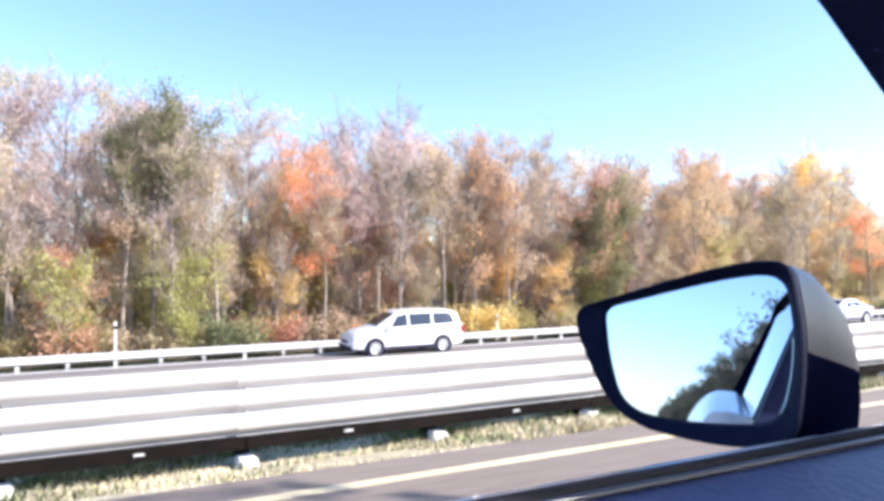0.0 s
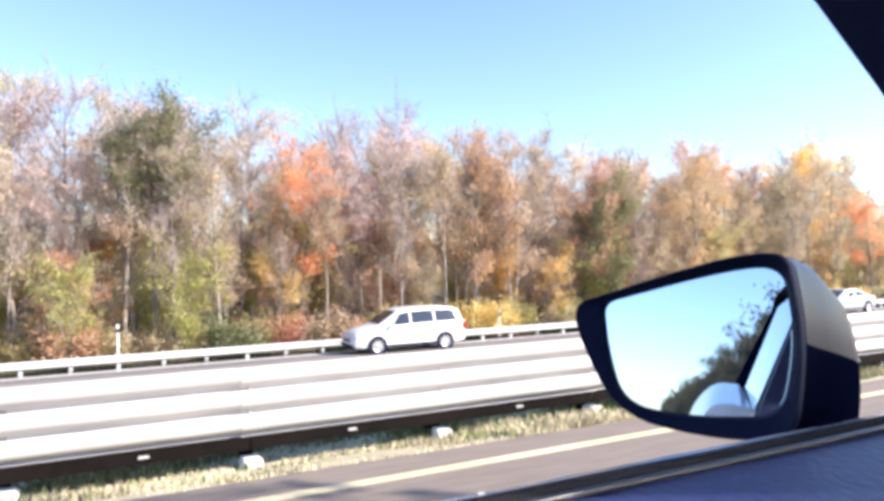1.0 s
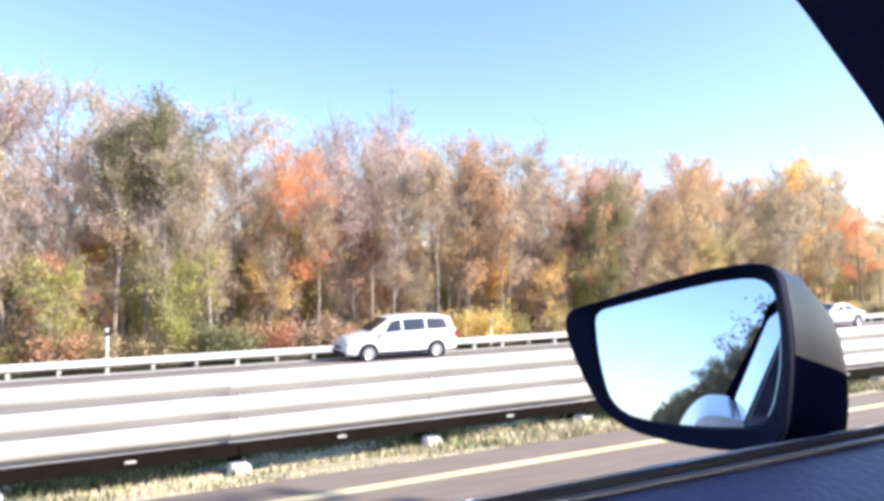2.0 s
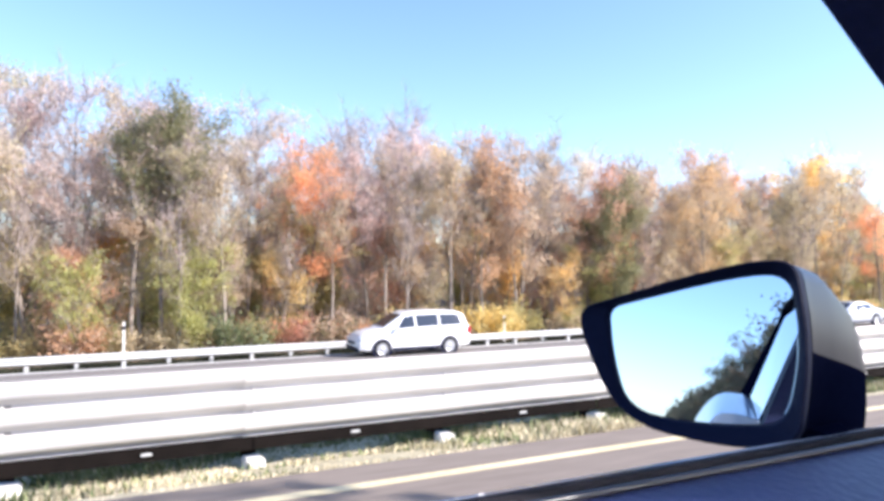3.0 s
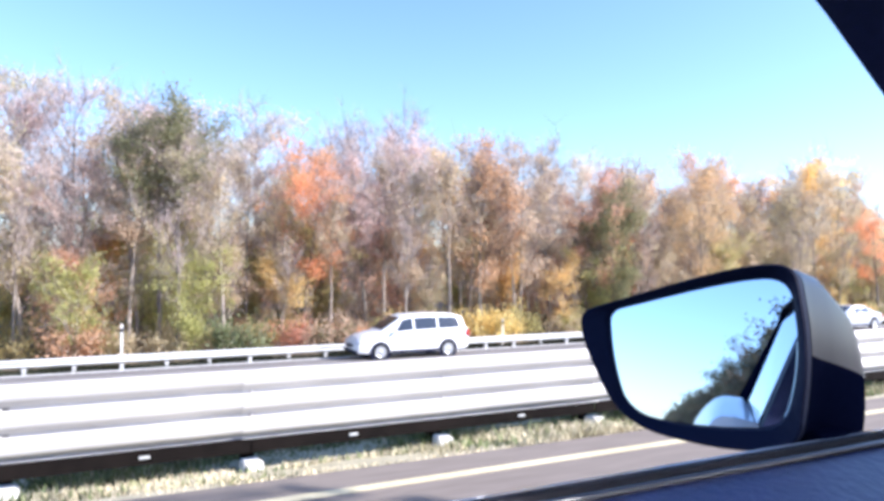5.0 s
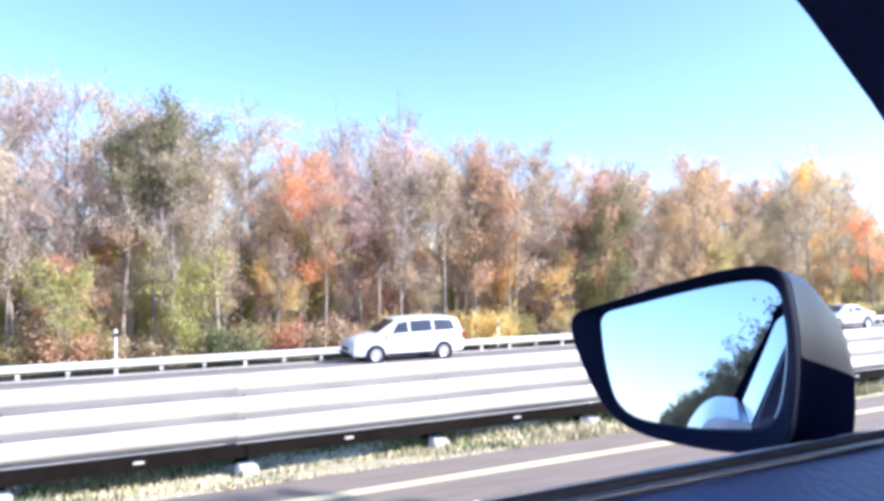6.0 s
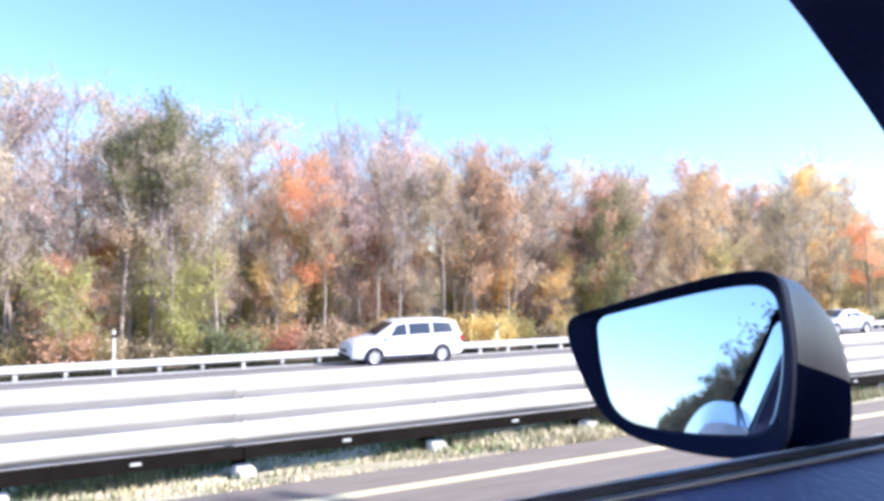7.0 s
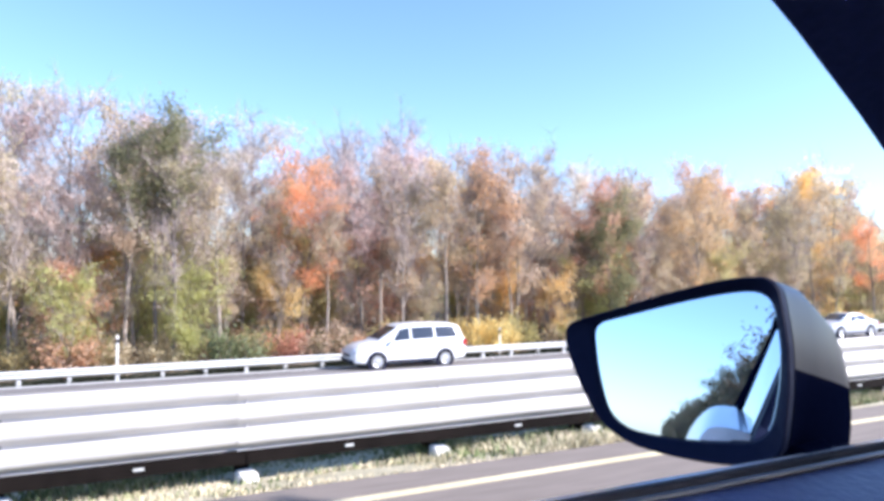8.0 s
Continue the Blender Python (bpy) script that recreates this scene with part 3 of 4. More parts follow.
    shell = [ring_at(0.002, 0.996, 0.0862, 0.996, -0.0802), ring_at(0.018, 0.994, 0.0880, 0.993, -0.080), ring_at(0.040, 0.985, 0.093, 0.98, -0.080), ring_at(0.070, 0.95, 0.099, 0.94, -0.087),
             ring_at(0.098, 0.88, 0.103, 0.86, -0.086), ring_at(0.122, 0.77, 0.104, 0.74, -0.085), ring_at(0.142, 0.62, 0.101, 0.59, -0.083),
             ring_at(0.155, 0.42, 0.090, 0.40, -0.070), ring_at(0.161, 0.2, 0.070, 0.2, -0.062), ring_at(0.162, 0.03, 0.052, 0.03, -0.056)]
    for nm, mat, upper, lab in (("mirror_shell", M_SHELL_LOW, False, "black lower mirror shell"), ("mirror_cap", M_SHELL, True, "grey metallic painted mirror cap")):
        half = bmesh_loft(shell, cap=True)
        cut = v - nrm * 0.12
        bmesh.ops.bisect_plane(half, geom=list(half.verts) + list(half.edges) + list(half.faces), plane_co=g + v * 0.006, plane_no=cut if upper else -cut, clear_inner=True)
        sub(nm, half, mat, lab, smooth=True)
    neck = bmesh.new()
    def neck_ring(z, x0, x1, y0, y1):
        return [neck.verts.new(q) for q in ((x0, y0, z), (x0 + 0.012, y1 - 0.01, z), (x0 + 0.03, y1, z), (x1 + 0.055, y1, z), (x1 + 0.05, y1 - 0.015, z), (x1, y0, z))]
    nr = [neck_ring(3.690, 0.488, 0.535, 0.345, 0.405), neck_ring(3.702, 0.494, 0.535, 0.346, 0.41), neck_ring(3.712, 0.510, 0.540, 0.350, 0.42)]
    for a, b in zip(nr, nr[1:]):
        for i in range(6):
            neck.faces.new((a[i], a[(i + 1) % 6], b[(i + 1) % 6], b[i]))
    neck.faces.new(nr[0])
    neck.faces.new(nr[-1])
    sub("mirror_foot", neck, M_SHELL_LOW)
    return car


def wheel_at(car, inv, x, y, z, r, w, side):
    o = side
    tyre = part("wheel", lathe([(r * 0.62, -o * w * 0.5), (r * 0.93, -o * w * 0.5), (r, -o * w * 0.36), (r, o * w * 0.36), (r * 0.95, o * w * 0.5), (r * 0.66, o * w * 0.52), (r * 0.62, o * w * 0.4)], (x, y, z)), M_TYRE, car)
    tyre.matrix_parent_inverse = inv
    part("rim", lathe([(r * 0.63, o * w * 0.30), (r * 0.65, o * w * 0.53), (r * 0.60, o * w * 0.53), (r * 0.50, o * w * 0.40), (r * 0.2, o * w * 0.46), (r * 0.12, o * w * 0.5), (0.01, o * w * 0.5)], (x, y, z)), M_RIM, tyre, "bright alloy rim")


GLASS_CORNERS = ((-0.0975, 0.0330, 0.014), (0.024, 0.0668, 0.07), (0.0675, 0.0700, 0.020), (0.0790, 0.0060, 0.05), (0.0690, -0.0560, 0.022), (-0.005, -0.0665, 0.05), (-0.0735, -0.0640, 0.034), (-0.0890, -0.0180, 0.05))
RIM_CORNERS = ((-0.1235, 0.0290, 0.016), (0.026, 0.0775, 0.085), (0.0730, 0.0790, 0.016), (0.0860, 0.0100, 0.05), (0.0800, -0.0690, 0.020), (0.026, -0.0805, 0.05), (-0.0700, -0.0740, 0.045), (-0.1140, -0.0060, 0.05))
M_GLASS_SIDE = plain("side_window_glass", (0.03, 0.04, 0.05), rough=0.02, coat=1.0)
M_SHELL_DARK = M_BLACK
M_GLASS_CLEAR = plain("windscreen_glass", (0.9, 0.93, 0.93), rough=0.0, transmission=1.0)
build_own_car()


# ------------------------------------------------------------------ traffic
def build_vehicle(name, label, category, at, paint, stations, screen, rear, windows, wheels, r=0.33):
    """A car heading towards -x. stations: (x, half width, underside, belt, top, half width of the top) from the nose back;
    screen, rear: x ranges of the front and rear glass; windows: x ranges of the side glass; wheels: x of the axles."""
    car = tagged(empty(name, at), label, category)
    cols = list(zip(*stations))
    length = cols[0][-1]
    def at_x(x):
        return [float(np.interp(x, cols[0], c)) for c in cols[1:]]
    def side(x, k):
        """Point of the flank above the belt, k from the belt to the roof's edge."""
        w, _, belt, top, tw = at_x(x)
        return w * 0.968 + (tw - w * 0.968) * k, belt + (top - 0.05 - belt) * k
    def ring(x):
        w, zb, belt, top, tw = at_x(x)
        half = [(w * 0.70, zb), (w * 0.95, zb + 0.03), (w * 0.985, zb + 0.14), (w, zb + (belt - zb) * 0.45), (w, belt - 0.13), (w * 0.985, belt - 0.05), (w * 0.968, belt),
                (tw, top - 0.05), (tw * 0.96, top - 0.02), (tw * 0.8, top), (tw * 0.4, top + 0.012)]
        return [Vector((x, -a, b)) for a, b in half] + [Vector((x, a, b)) for a, b in reversed(half)]
    xs = sorted(set(cols[0]) | {length * k / 22 for k in range(1, 22)})
    bm = bmesh_loft([ring(x) for x in xs], cap=True)
    bm.verts.ensure_lookup_table()
    bm.faces.new([bm.verts[i] for i in range(22)])
    part("body", bm, paint, car, smooth=True)
    def pane(nm, rows, push, mat=M_GLASS_DARK):
        """A thin curved sheet through rows of points, pushed out of the body."""
        b = bmesh.new()
        out = [[b.verts.new(Vector(p) + Vector(push)) for p in row] for row in rows]
        back = [[b.verts.new(Vector(p) - Vector(push)) for p in row] for row in rows]
        n = len(rows[0])
        for i in range(len(rows) - 1):
            for j in range(n - 1):
                b.faces.new((out[i][j], out[i][j + 1], out[i + 1][j + 1], out[i + 1][j]))
                b.faces.new((back[i][j], back[i + 1][j], back[i + 1][j + 1], back[i][j + 1]))
        loop = [(0, j) for j in range(n)] + [(i, n - 1) for i in range(1, len(rows))] + [(len(rows) - 1, j) for j in range(n - 2, -1, -1)] + [(i, 0) for i in range(len(rows) - 2, 0, -1)]
        for (i, j), (k, m) in zip(loop, loop[1:] + loop[:1]):
            b.faces.new((out[i][j], back[i][j], back[k][m], out[k][m]))
        return part(nm, b, mat, car, smooth=True)
    for s in (-1, 1):
        for x0, x1, lean0, lean1 in windows:
            rows = []
            for k in (0.10, 0.35, 0.62, 0.88):
                a, b = x0 + lean0 * k, x1 + lean1 * k
                rows.append([(a + (b - a) * j / 5, s * side(a + (b - a) * j / 5, k)[0], side(a + (b - a) * j / 5, k)[1]) for j in range(6)])
            pane("window", rows, (0, s * 0.010, 0.003))
        for cx in wheels:
            part("wheel_arch", lathe([(r + 0.085, s * -0.02), (r + 0.085, s * 0.006), (r + 0.05, s * 0.012), (r - 0.04, s * 0.008)], (cx, s * at_x(cx)[0], r), 26), M_BLACK, car, "black wheel arch")
            hub = (cx, s * (at_x(cx)[0] - 0.075), r)
            tyre = part("wheel", lathe([(r * 0.62, -s * 0.11), (r * 0.93, -s * 0.11), (r, -s * 0.07), (r, s * 0.07), (r * 0.95, s * 0.10), (r * 0.68, s * 0.105), (r * 0.64, s * 0.08)], hub), M_TYRE, car)
            part("rim", lathe([(r * 0.66, s * 0.06), (r * 0.69, s * 0.107), (r * 0.60, s * 0.107), (r * 0.52, s * 0.09), (r * 0.2, s * 0.097), (r * 0.1, s * 0.107), (0.01, s * 0.107)], hub), M_RIM, tyre, "bright alloy rim")
        w = at_x(0.12)[0]
        zl = at_x(0.3)[2]
        part("headlight", prism_bm([(0.05, zl - 0.20), (0.42, zl - 0.09), (0.44, zl - 0.03), (0.10, zl - 0.10)], s * (w - 0.22), s * (w + 0.055), bevel=0.012), M_LAMP, car)
        wr, zr = at_x(length - 0.1)[0], at_x(length - 0.2)[2]
        part("tail_light", box_bm(length - 0.20, length + 0.012, s * (wr - 0.06) - 0.085, s * (wr - 0.06) + 0.085, zr - 0.32, zr - 0.04, 0.025), M_TAIL, car)
        mx = screen[0] + 0.42
        mw, _, mb, _, _ = at_x(mx)
        part("door_mirror", box_bm(mx, mx + 0.15, s * (mw + 0.09) - 0.11, s * (mw + 0.09) + 0.11, mb + 0.0, mb + 0.16, 0.045), paint, car)
        part("sill", box_bm(wheels[0] + 0.44, wheels[1] - 0.44, s * (at_x(length / 2)[0] + 0.0) - 0.03, s * at_x(length / 2)[0] + 0.012, at_x(length / 2)[1] + 0.02, at_x(length / 2)[1] + 0.12, 0.012), M_BLACK, car)
        for k, (x0, x1, l0, l1) in enumerate(windows[:2]):
            hx = x1 - 0.28
            part("door_handle", box_bm(hx, hx + 0.2, s * (at_x(hx)[0] + 0.006) - 0.014, s * (at_x(hx)[0] + 0.006) + 0.014, at_x(hx)[2] - 0.16, at_x(hx)[2] - 0.125, 0.010), M_RIM, car)
    for nm, (xa, xb), dx in (("windscreen", screen, -0.006), ("rear_screen", rear, 0.006)):
        rows = []
        for k in (0.10, 0.4, 0.7, 0.94):
            x = xa + (xb - xa) * k
            w, _, belt, top, tw = at_x(x)
            rows.append([(x, tw * 0.80 * j, top + 0.006 * (1 - abs(j))) for j in (-1, -0.5, 0, 0.5, 1)])
        pane(nm, rows, (dx, 0, 0.010))
    w0 = at_x(0.06)[0]
    part("bumper", box_bm(-0.03, 0.20, -w0 * 0.93, w0 * 0.93, 0.27, 0.46, 0.05), M_BLACK, car, "dark lower bumper")
    part("grille", box_bm(-0.02, 0.14, -w0 * 0.55, w0 * 0.55, 0.50, 0.62, 0.02), M_BLACK, car)
    part("number_plate", box_bm(length - 0.02, length + 0.02, -0.26, 0.26, 0.66, 0.79, 0.004), M_REFLECTOR, car)
    return car


# x, half width, underside, belt, top, half width of the top
VAN = ((0.0, 0.66, 0.34, 0.60, 0.64, 0.46), (0.10, 0.82, 0.27, 0.74, 0.80, 0.58), (0.40, 0.92, 0.25, 0.90, 0.97, 0.68), (1.05, 0.95, 0.24, 1.02, 1.10, 0.74),
       (1.95, 0.96, 0.24, 1.07, 1.66, 0.72), (2.35, 0.96, 0.24, 1.08, 1.75, 0.71), (3.3, 0.96, 0.24, 1.10, 1.77, 0.71), (4.35, 0.95, 0.25, 1.12, 1.74, 0.69),
       (4.75, 0.94, 0.28, 1.13, 1.62, 0.67), (4.95, 0.91, 0.32, 1.10, 1.16, 0.74), (5.0, 0.84, 0.38, 0.95, 1.0, 0.70))
build_vehicle("minivan", "white minivan driving along the far lane", "minivan", (8.7, 26.3, -0.02), M_WHITE_CAR, VAN, (1.08, 1.98), (4.95, 4.72),
              ((1.52, 2.42, 0.52, 0.0), (2.50, 3.50, 0.0, 0.0), (3.58, 4.62, 0.0, -0.16)), (0.98, 3.98))
SEDAN = ((0.0, 0.62, 0.34, 0.56, 0.60, 0.44), (0.10, 0.78, 0.26, 0.66, 0.71, 0.56), (0.45, 0.87, 0.22, 0.78, 0.83, 0.66), (1.35, 0.90, 0.21, 0.90, 0.96, 0.70),
         (2.15, 0.91, 0.21, 0.94, 1.38, 0.62), (2.7, 0.91, 0.21, 0.95, 1.44, 0.61), (3.3, 0.91, 0.21, 0.96, 1.40, 0.61), (4.15, 0.89, 0.23, 0.97, 1.05, 0.68),
         (4.55, 0.86, 0.27, 0.95, 1.00, 0.66), (4.72, 0.78, 0.36, 0.82, 0.86, 0.58))
build_vehicle("sedan", "silver sedan driving along the far lane", "car", (37.8, 26.3, -0.02), M_SILVER, SEDAN, (1.38, 2.18), (4.12, 3.34),
              ((1.75, 2.62, 0.42, 0.02), (2.69, 3.72, 0.0, -0.40)), (0.94, 3.76))


# ------------------------------------------------------------------ woods
class Bag:
    def __init__(self):
        self.v, self.f = [], []

    def tube(self, pts, radii, sides):
        base = len(self.v)
        for p, r in zip(pts, radii):
            for k in range(sides):
                a = 2 * math.pi * k / sides
                self.v.append((p[0] + r * math.cos(a), p[1] + r * math.sin(a), p[2]))
        for i in range(len(pts) - 1):
            for k in range(sides):
                a, b = base + i * sides + k, base + i * sides + (k + 1) % sides
                self.f.append((a, b, b + sides, a + sides))


def grow(rng, start, way, length, r0, r1, segs, wobble, lift):
    pts, p, d = [np.array(start)], np.array(start, float), np.array(way, float)
    for i in range(segs):
        d = d + rng.normal(0, wobble, 3) + np.array((0, 0, lift))
        d /= np.linalg.norm(d)
        p = p + d * length / segs
        pts.append(p.copy())
    return pts, list(np.linspace(r0, r1, segs + 1)), d


def leaf_cards(rng, centres, size, flat=0.0):
    """Small pointed leaf sprays round the centres, one island each."""
    n = len(centres)
    a = rng.normal(0, 1, (n, 3))
    a /= np.linalg.norm(a, axis=1)[:, None]
    b = rng.normal(0, 1, (n, 3))
    b[:, 2] *= 1 - flat
    b -= a * np.sum(a * b, axis=1)[:, None]
    b /= np.linalg.norm(b, axis=1)[:, None]
    s = size * rng.uniform(0.55, 1.35, (n, 1))
    a, b = a * s * 0.58, b * s * 0.42
    tri = np.stack([centres - a, centres + a * 0.35 + b, centres + a - b], axis=1).reshape(-1, 3)
    return tri, np.arange(3 * n).reshape(n, 3)


def fast_mesh(name, verts, faces, mat):
    me = bpy.data.meshes.new(name)
    me.from_pydata(verts if isinstance(verts, list) else verts.tolist(), [], faces if isinstance(faces, list) else faces.tolist())
    me.materials.append(mat)
    me.update()
    return me


def make_tree(seed, height, spread, clear, leaf, leaves, leaf_size, twigs=0, label="", bark=None, steep=1.0, patchy=0.8, name="tree", group="roadside trees"):
    """A forest tree: a slim tapered trunk, steep limbs with side branches, leaf sprays in uneven clumps along them, and fine bare twigs."""
    rng = np.random.default_rng(seed)
    bag = Bag()
    trunk, rad, _ = grow(rng, (0, 0, -0.3), (0, 0, 1), height * 0.95, height * 0.0105, 0.02, 10, 0.035, 0.10)
    bag.tube(trunk, rad, 7)
    tips, weight, ways = [], [], []
    limbs = int(12 + 4 * spread)
    for i in range(limbs):
        f = clear + (0.97 - clear) * (i + rng.uniform(0, 1)) / limbs
        k = f * 10
        j = min(int(k), 9)
        p = trunk[j] + (trunk[j + 1] - trunk[j]) * (k - j)
        az = i * 2.4 + rng.uniform(-0.6, 0.6)
        g = (f - clear) / (1 - clear)
        reach = spread * (0.55 + 0.6 * math.sin(math.pi * min(0.97, 0.2 + 0.75 * g))) * rng.uniform(0.6, 1.3)
        w = np.array((math.cos(az), math.sin(az), steep * (0.55 + 0.8 * g)))
        r0 = max(0.016, height * 0.0048 * (1.15 - f))
        pts, rr, d = grow(rng, p, w / np.linalg.norm(w), reach * 1.3, r0, 0.010, 5, 0.14, 0.05)
        bag.tube(pts, rr, 4)
        full = rng.lognormal(0, patchy)
        tips += pts[2:]
        weight += [full] * len(pts[2:])
        ways += [d] * len(pts[2:])
        for q in (1, 2, 3, 4, 4, 5):
            ww = d + rng.normal(0, 0.6, 3) + np.array((0, 0, 0.3))
            sp, sr, dd = grow(rng, pts[q], ww / np.linalg.norm(ww), reach * rng.uniform(0.3, 0.6), 0.013, 0.005, 2, 0.2, 0.05)
            bag.tube(sp, sr, 3)
            tips += sp[1:]
            weight += [full] * len(sp[1:])
            ways += [dd] * len(sp[1:])
    tips, weight, ways = np.array(tips), np.array(weight), np.array(ways)
    top = empty(name)
    trunk_ob = new("trunk", fast_mesh("trunk", bag.v, bag.f, bark or M_BARK))
    trunk_ob.parent = top
    weight /= weight.sum()
    n = max(24, leaves // 26)
    at = rng.choice(len(tips), n, p=weight)
    clumps = tips[at] + rng.normal(0, 0.12, (n, 3)) + ways[at] * rng.uniform(-0.2, 0.3, (n, 1))
    size = rng.uniform(0.14, 0.42, n)
    pick = rng.choice(n, leaves, p=size ** 1.6 / np.sum(size ** 1.6))
    c = clumps[pick] + rng.normal(0, 1, (leaves, 3)) * np.array((1, 1, 0.75)) * size[pick][:, None] * (0.7 + 0.1 * spread)
    q, f = leaf_cards(rng, c, leaf_size)
    crown = new("crown", fast_mesh("crown", q, f, LEAF[leaf]))
    crown.parent = top
    if twigs:
        i = rng.integers(0, len(tips), twigs)
        w = rng.normal(0, 0.55, (twigs, 3)) + ways[i] * 0.7 + np.array((0, 0, 0.35))
        w *= rng.uniform(0.45, 1.25, (twigs, 1)) / np.linalg.norm(w, axis=1)[:, None]
        side = np.cross(w, rng.normal(0, 1, (twigs, 3)))
        side *= 0.010 / np.linalg.norm(side, axis=1)[:, None]
        v = np.stack([tips[i] - side, tips[i] + side, tips[i] + w], axis=1).reshape(-1, 3)
        tw = new("twig_haze", fast_mesh("twig_haze", v, np.arange(3 * twigs).reshape(twigs, 3), M_TWIG))
        tw.parent = top
        tagged(tw, kind="stuff")
    return tagged(top, label, name, group)


def make_shrub(seed, height, spread, leaf, leaves, label):
    rng = np.random.default_rng(seed)
    bag, tips = Bag(), []
    for i in range(11):
        az = i * 2.4
        w = np.array((math.cos(az) * 0.55, math.sin(az) * 0.55, 1.0))
        pts, rr, d = grow(rng, (0.15 * math.cos(az), 0.15 * math.sin(az), -0.15), w / np.linalg.norm(w), height * rng.uniform(0.6, 1.0), 0.03, 0.008, 5, 0.16, 0)
        bag.tube(pts, rr, 4)
        tips += pts[1:]
        for q in (2, 3, 4):
            ww = d + rng.normal(0, 0.7, 3)
            sp, sr, _ = grow(rng, pts[q], ww / np.linalg.norm(ww), spread * 0.5, 0.012, 0.005, 2, 0.2, 0)
            bag.tube(sp, sr, 3)
            tips += sp
    tips = np.array(tips)
    top = empty("shrub")
    st = new("woody_base", fast_mesh("woody_base", bag.v, bag.f, M_BARK))
    st.parent = top
    tagged(st, kind="stuff")
    c = tips[rng.integers(0, len(tips), leaves)] + rng.normal(0, 0.22, (leaves, 3))
    c[:, 2] = np.abs(c[:, 2])
    q, f = leaf_cards(rng, c, 0.15)
    cr = new("foliage", fast_mesh("foliage", q, f, LEAF[leaf]))
    cr.parent = top
    return tagged(top, label, "shrub", "undergrowth along the guardrail")


KINDS = {
    "pink_a": make_tree(11, 12.5, 2.3, 0.38, "pink", 7316, 0.120, 1500, "half-bare tree with faded pinkish brown leaves"),
    "pink_b": make_tree(12, 11.8, 2.0, 0.42, "pink", 4956, 0.115, 1800, "nearly bare tree with thin pinkish twigs and leaves"),
    "brown_a": make_tree(13, 12.0, 2.3, 0.34, "brown", 8024, 0.122, 1000, "autumn tree with dull brown leaves"),
    "brown_b": make_tree(14, 11.0, 1.9, 0.28, "brown", 7316, 0.120, 1000, "slim autumn tree with brown leaves"),
    "rust_a": make_tree(15, 11.5, 2.2, 0.30, "rust", 8024, 0.122, 700, "autumn tree with rusty red-brown leaves"),
    "orange_a": make_tree(16, 12.0, 2.1, 0.38, "orange", 8024, 0.122, 600, "autumn tree with bright orange leaves"),
    "gold_a": make_tree(17, 11.0, 2.0, 0.30, "gold", 6608, 0.122, 600, "autumn tree with golden yellow leaves"),
    "olive_a": make_tree(18, 11.5, 2.2, 0.26, "olive", 8496, 0.126, 500, "tree with olive green leaves turning yellow"),
    "olive_b": make_tree(19, 9.5, 2.0, 0.20, "olive", 8024, 0.122, 500, "smaller tree with olive green leaves"),
    "green_a": make_tree(20, 12.5, 2.1, 0.60, "green", 14000, 0.130, 0, "tall tree with dark green leaves high on its trunk", patchy=0.35),
    "green_b": make_tree(30, 9.5, 1.9, 0.14, "green", 16000, 0.125, 0, "tree still in full olive green leaf", patchy=0.4),
    "bare_a": make_tree(21, 12.5, 2.0, 0.40, "pink", 900, 0.110, 2600, "bare tree with fine grey twigs and last leaves", steep=1.5),
    "bare_b": make_tree(26, 11.0, 1.8, 0.36, "brown", 1770, 0.110, 2400, "bare grey tree with a few brown leaves", steep=1.4),
    "edge": make_tree(22, 10.5, 1.3, 0.50, "brown", 3068, 0.115, 900, "slim pale-barked tree with a thin high crown", bark=M_PALE_BARK, steep=1.3),
    "sapling": make_tree(27, 6.5, 0.9, 0.42, "brown", 900, 0.110, 500, "thin pale-barked sapling with few brown leaves", bark=M_PALE_BARK, steep=1.4),
    # verge trees: their shaded side is in the leaf colour
    "verge_green": make_tree(41, 9.5, 2.3, 0.10, "shade_green", 4600, 0.20, 0, "dense dark green tree on the near roadside", group="trees behind the car", patchy=0.4),
    "verge_brown": make_tree(42, 9.0, 2.3, 0.10, "shade_brown", 4200, 0.20, 0, "dense dark brown tree on the near roadside", group="trees behind the car", patchy=0.4),
    "shade": make_tree(43, 10.5, 2.6, 0.15, "brown", 6136, 0.16, 1500, "half-bare roadside tree with brown leaves", group="trees behind the car"),
    "low_brown": make_tree(23, 6.0, 1.7, 0.10, "brown", 5428, 0.125, 700, "low spreading tree with brown leaves"),
    "low_olive": make_tree(24, 5.6, 1.8, 0.10, "olive", 6136, 0.130, 300, "low spreading tree with olive yellow leaves"),
    "low_gold": make_tree(28, 5.4, 1.6, 0.12, "gold", 4484, 0.125, 400, "low tree with golden yellow leaves"),
    "low_orange": make_tree(29, 5.6, 1.5, 0.15, "orange", 4248, 0.125, 400, "low tree with orange leaves"),
    "low_rust": make_tree(25, 5.8, 1.6, 0.10, "rust", 5428, 0.125, 500, "low spreading tree with rust-coloured leaves"),
}
SHRUBS = {
    "olive": make_shrub(31, 2.6, 1.5, "olive", 1500, "dense olive green shrub at the woodland edge"),
    "brown": make_shrub(32, 2.2, 1.3, "brown", 1300, "dry brown shrub at the woodland edge"),
    "rust": make_shrub(33, 2.4, 1.4, "rust", 1400, "rusty red autumn shrub at the woodland edge"),
    "gold": make_shrub(34, 2.6, 1.3, "gold", 1500, "golden yellow shrub behind the guardrail"),
    "green": make_shrub(35, 2.0, 1.4, "green", 1400, "dark green shrub at the woodland edge"),
}
used = set()


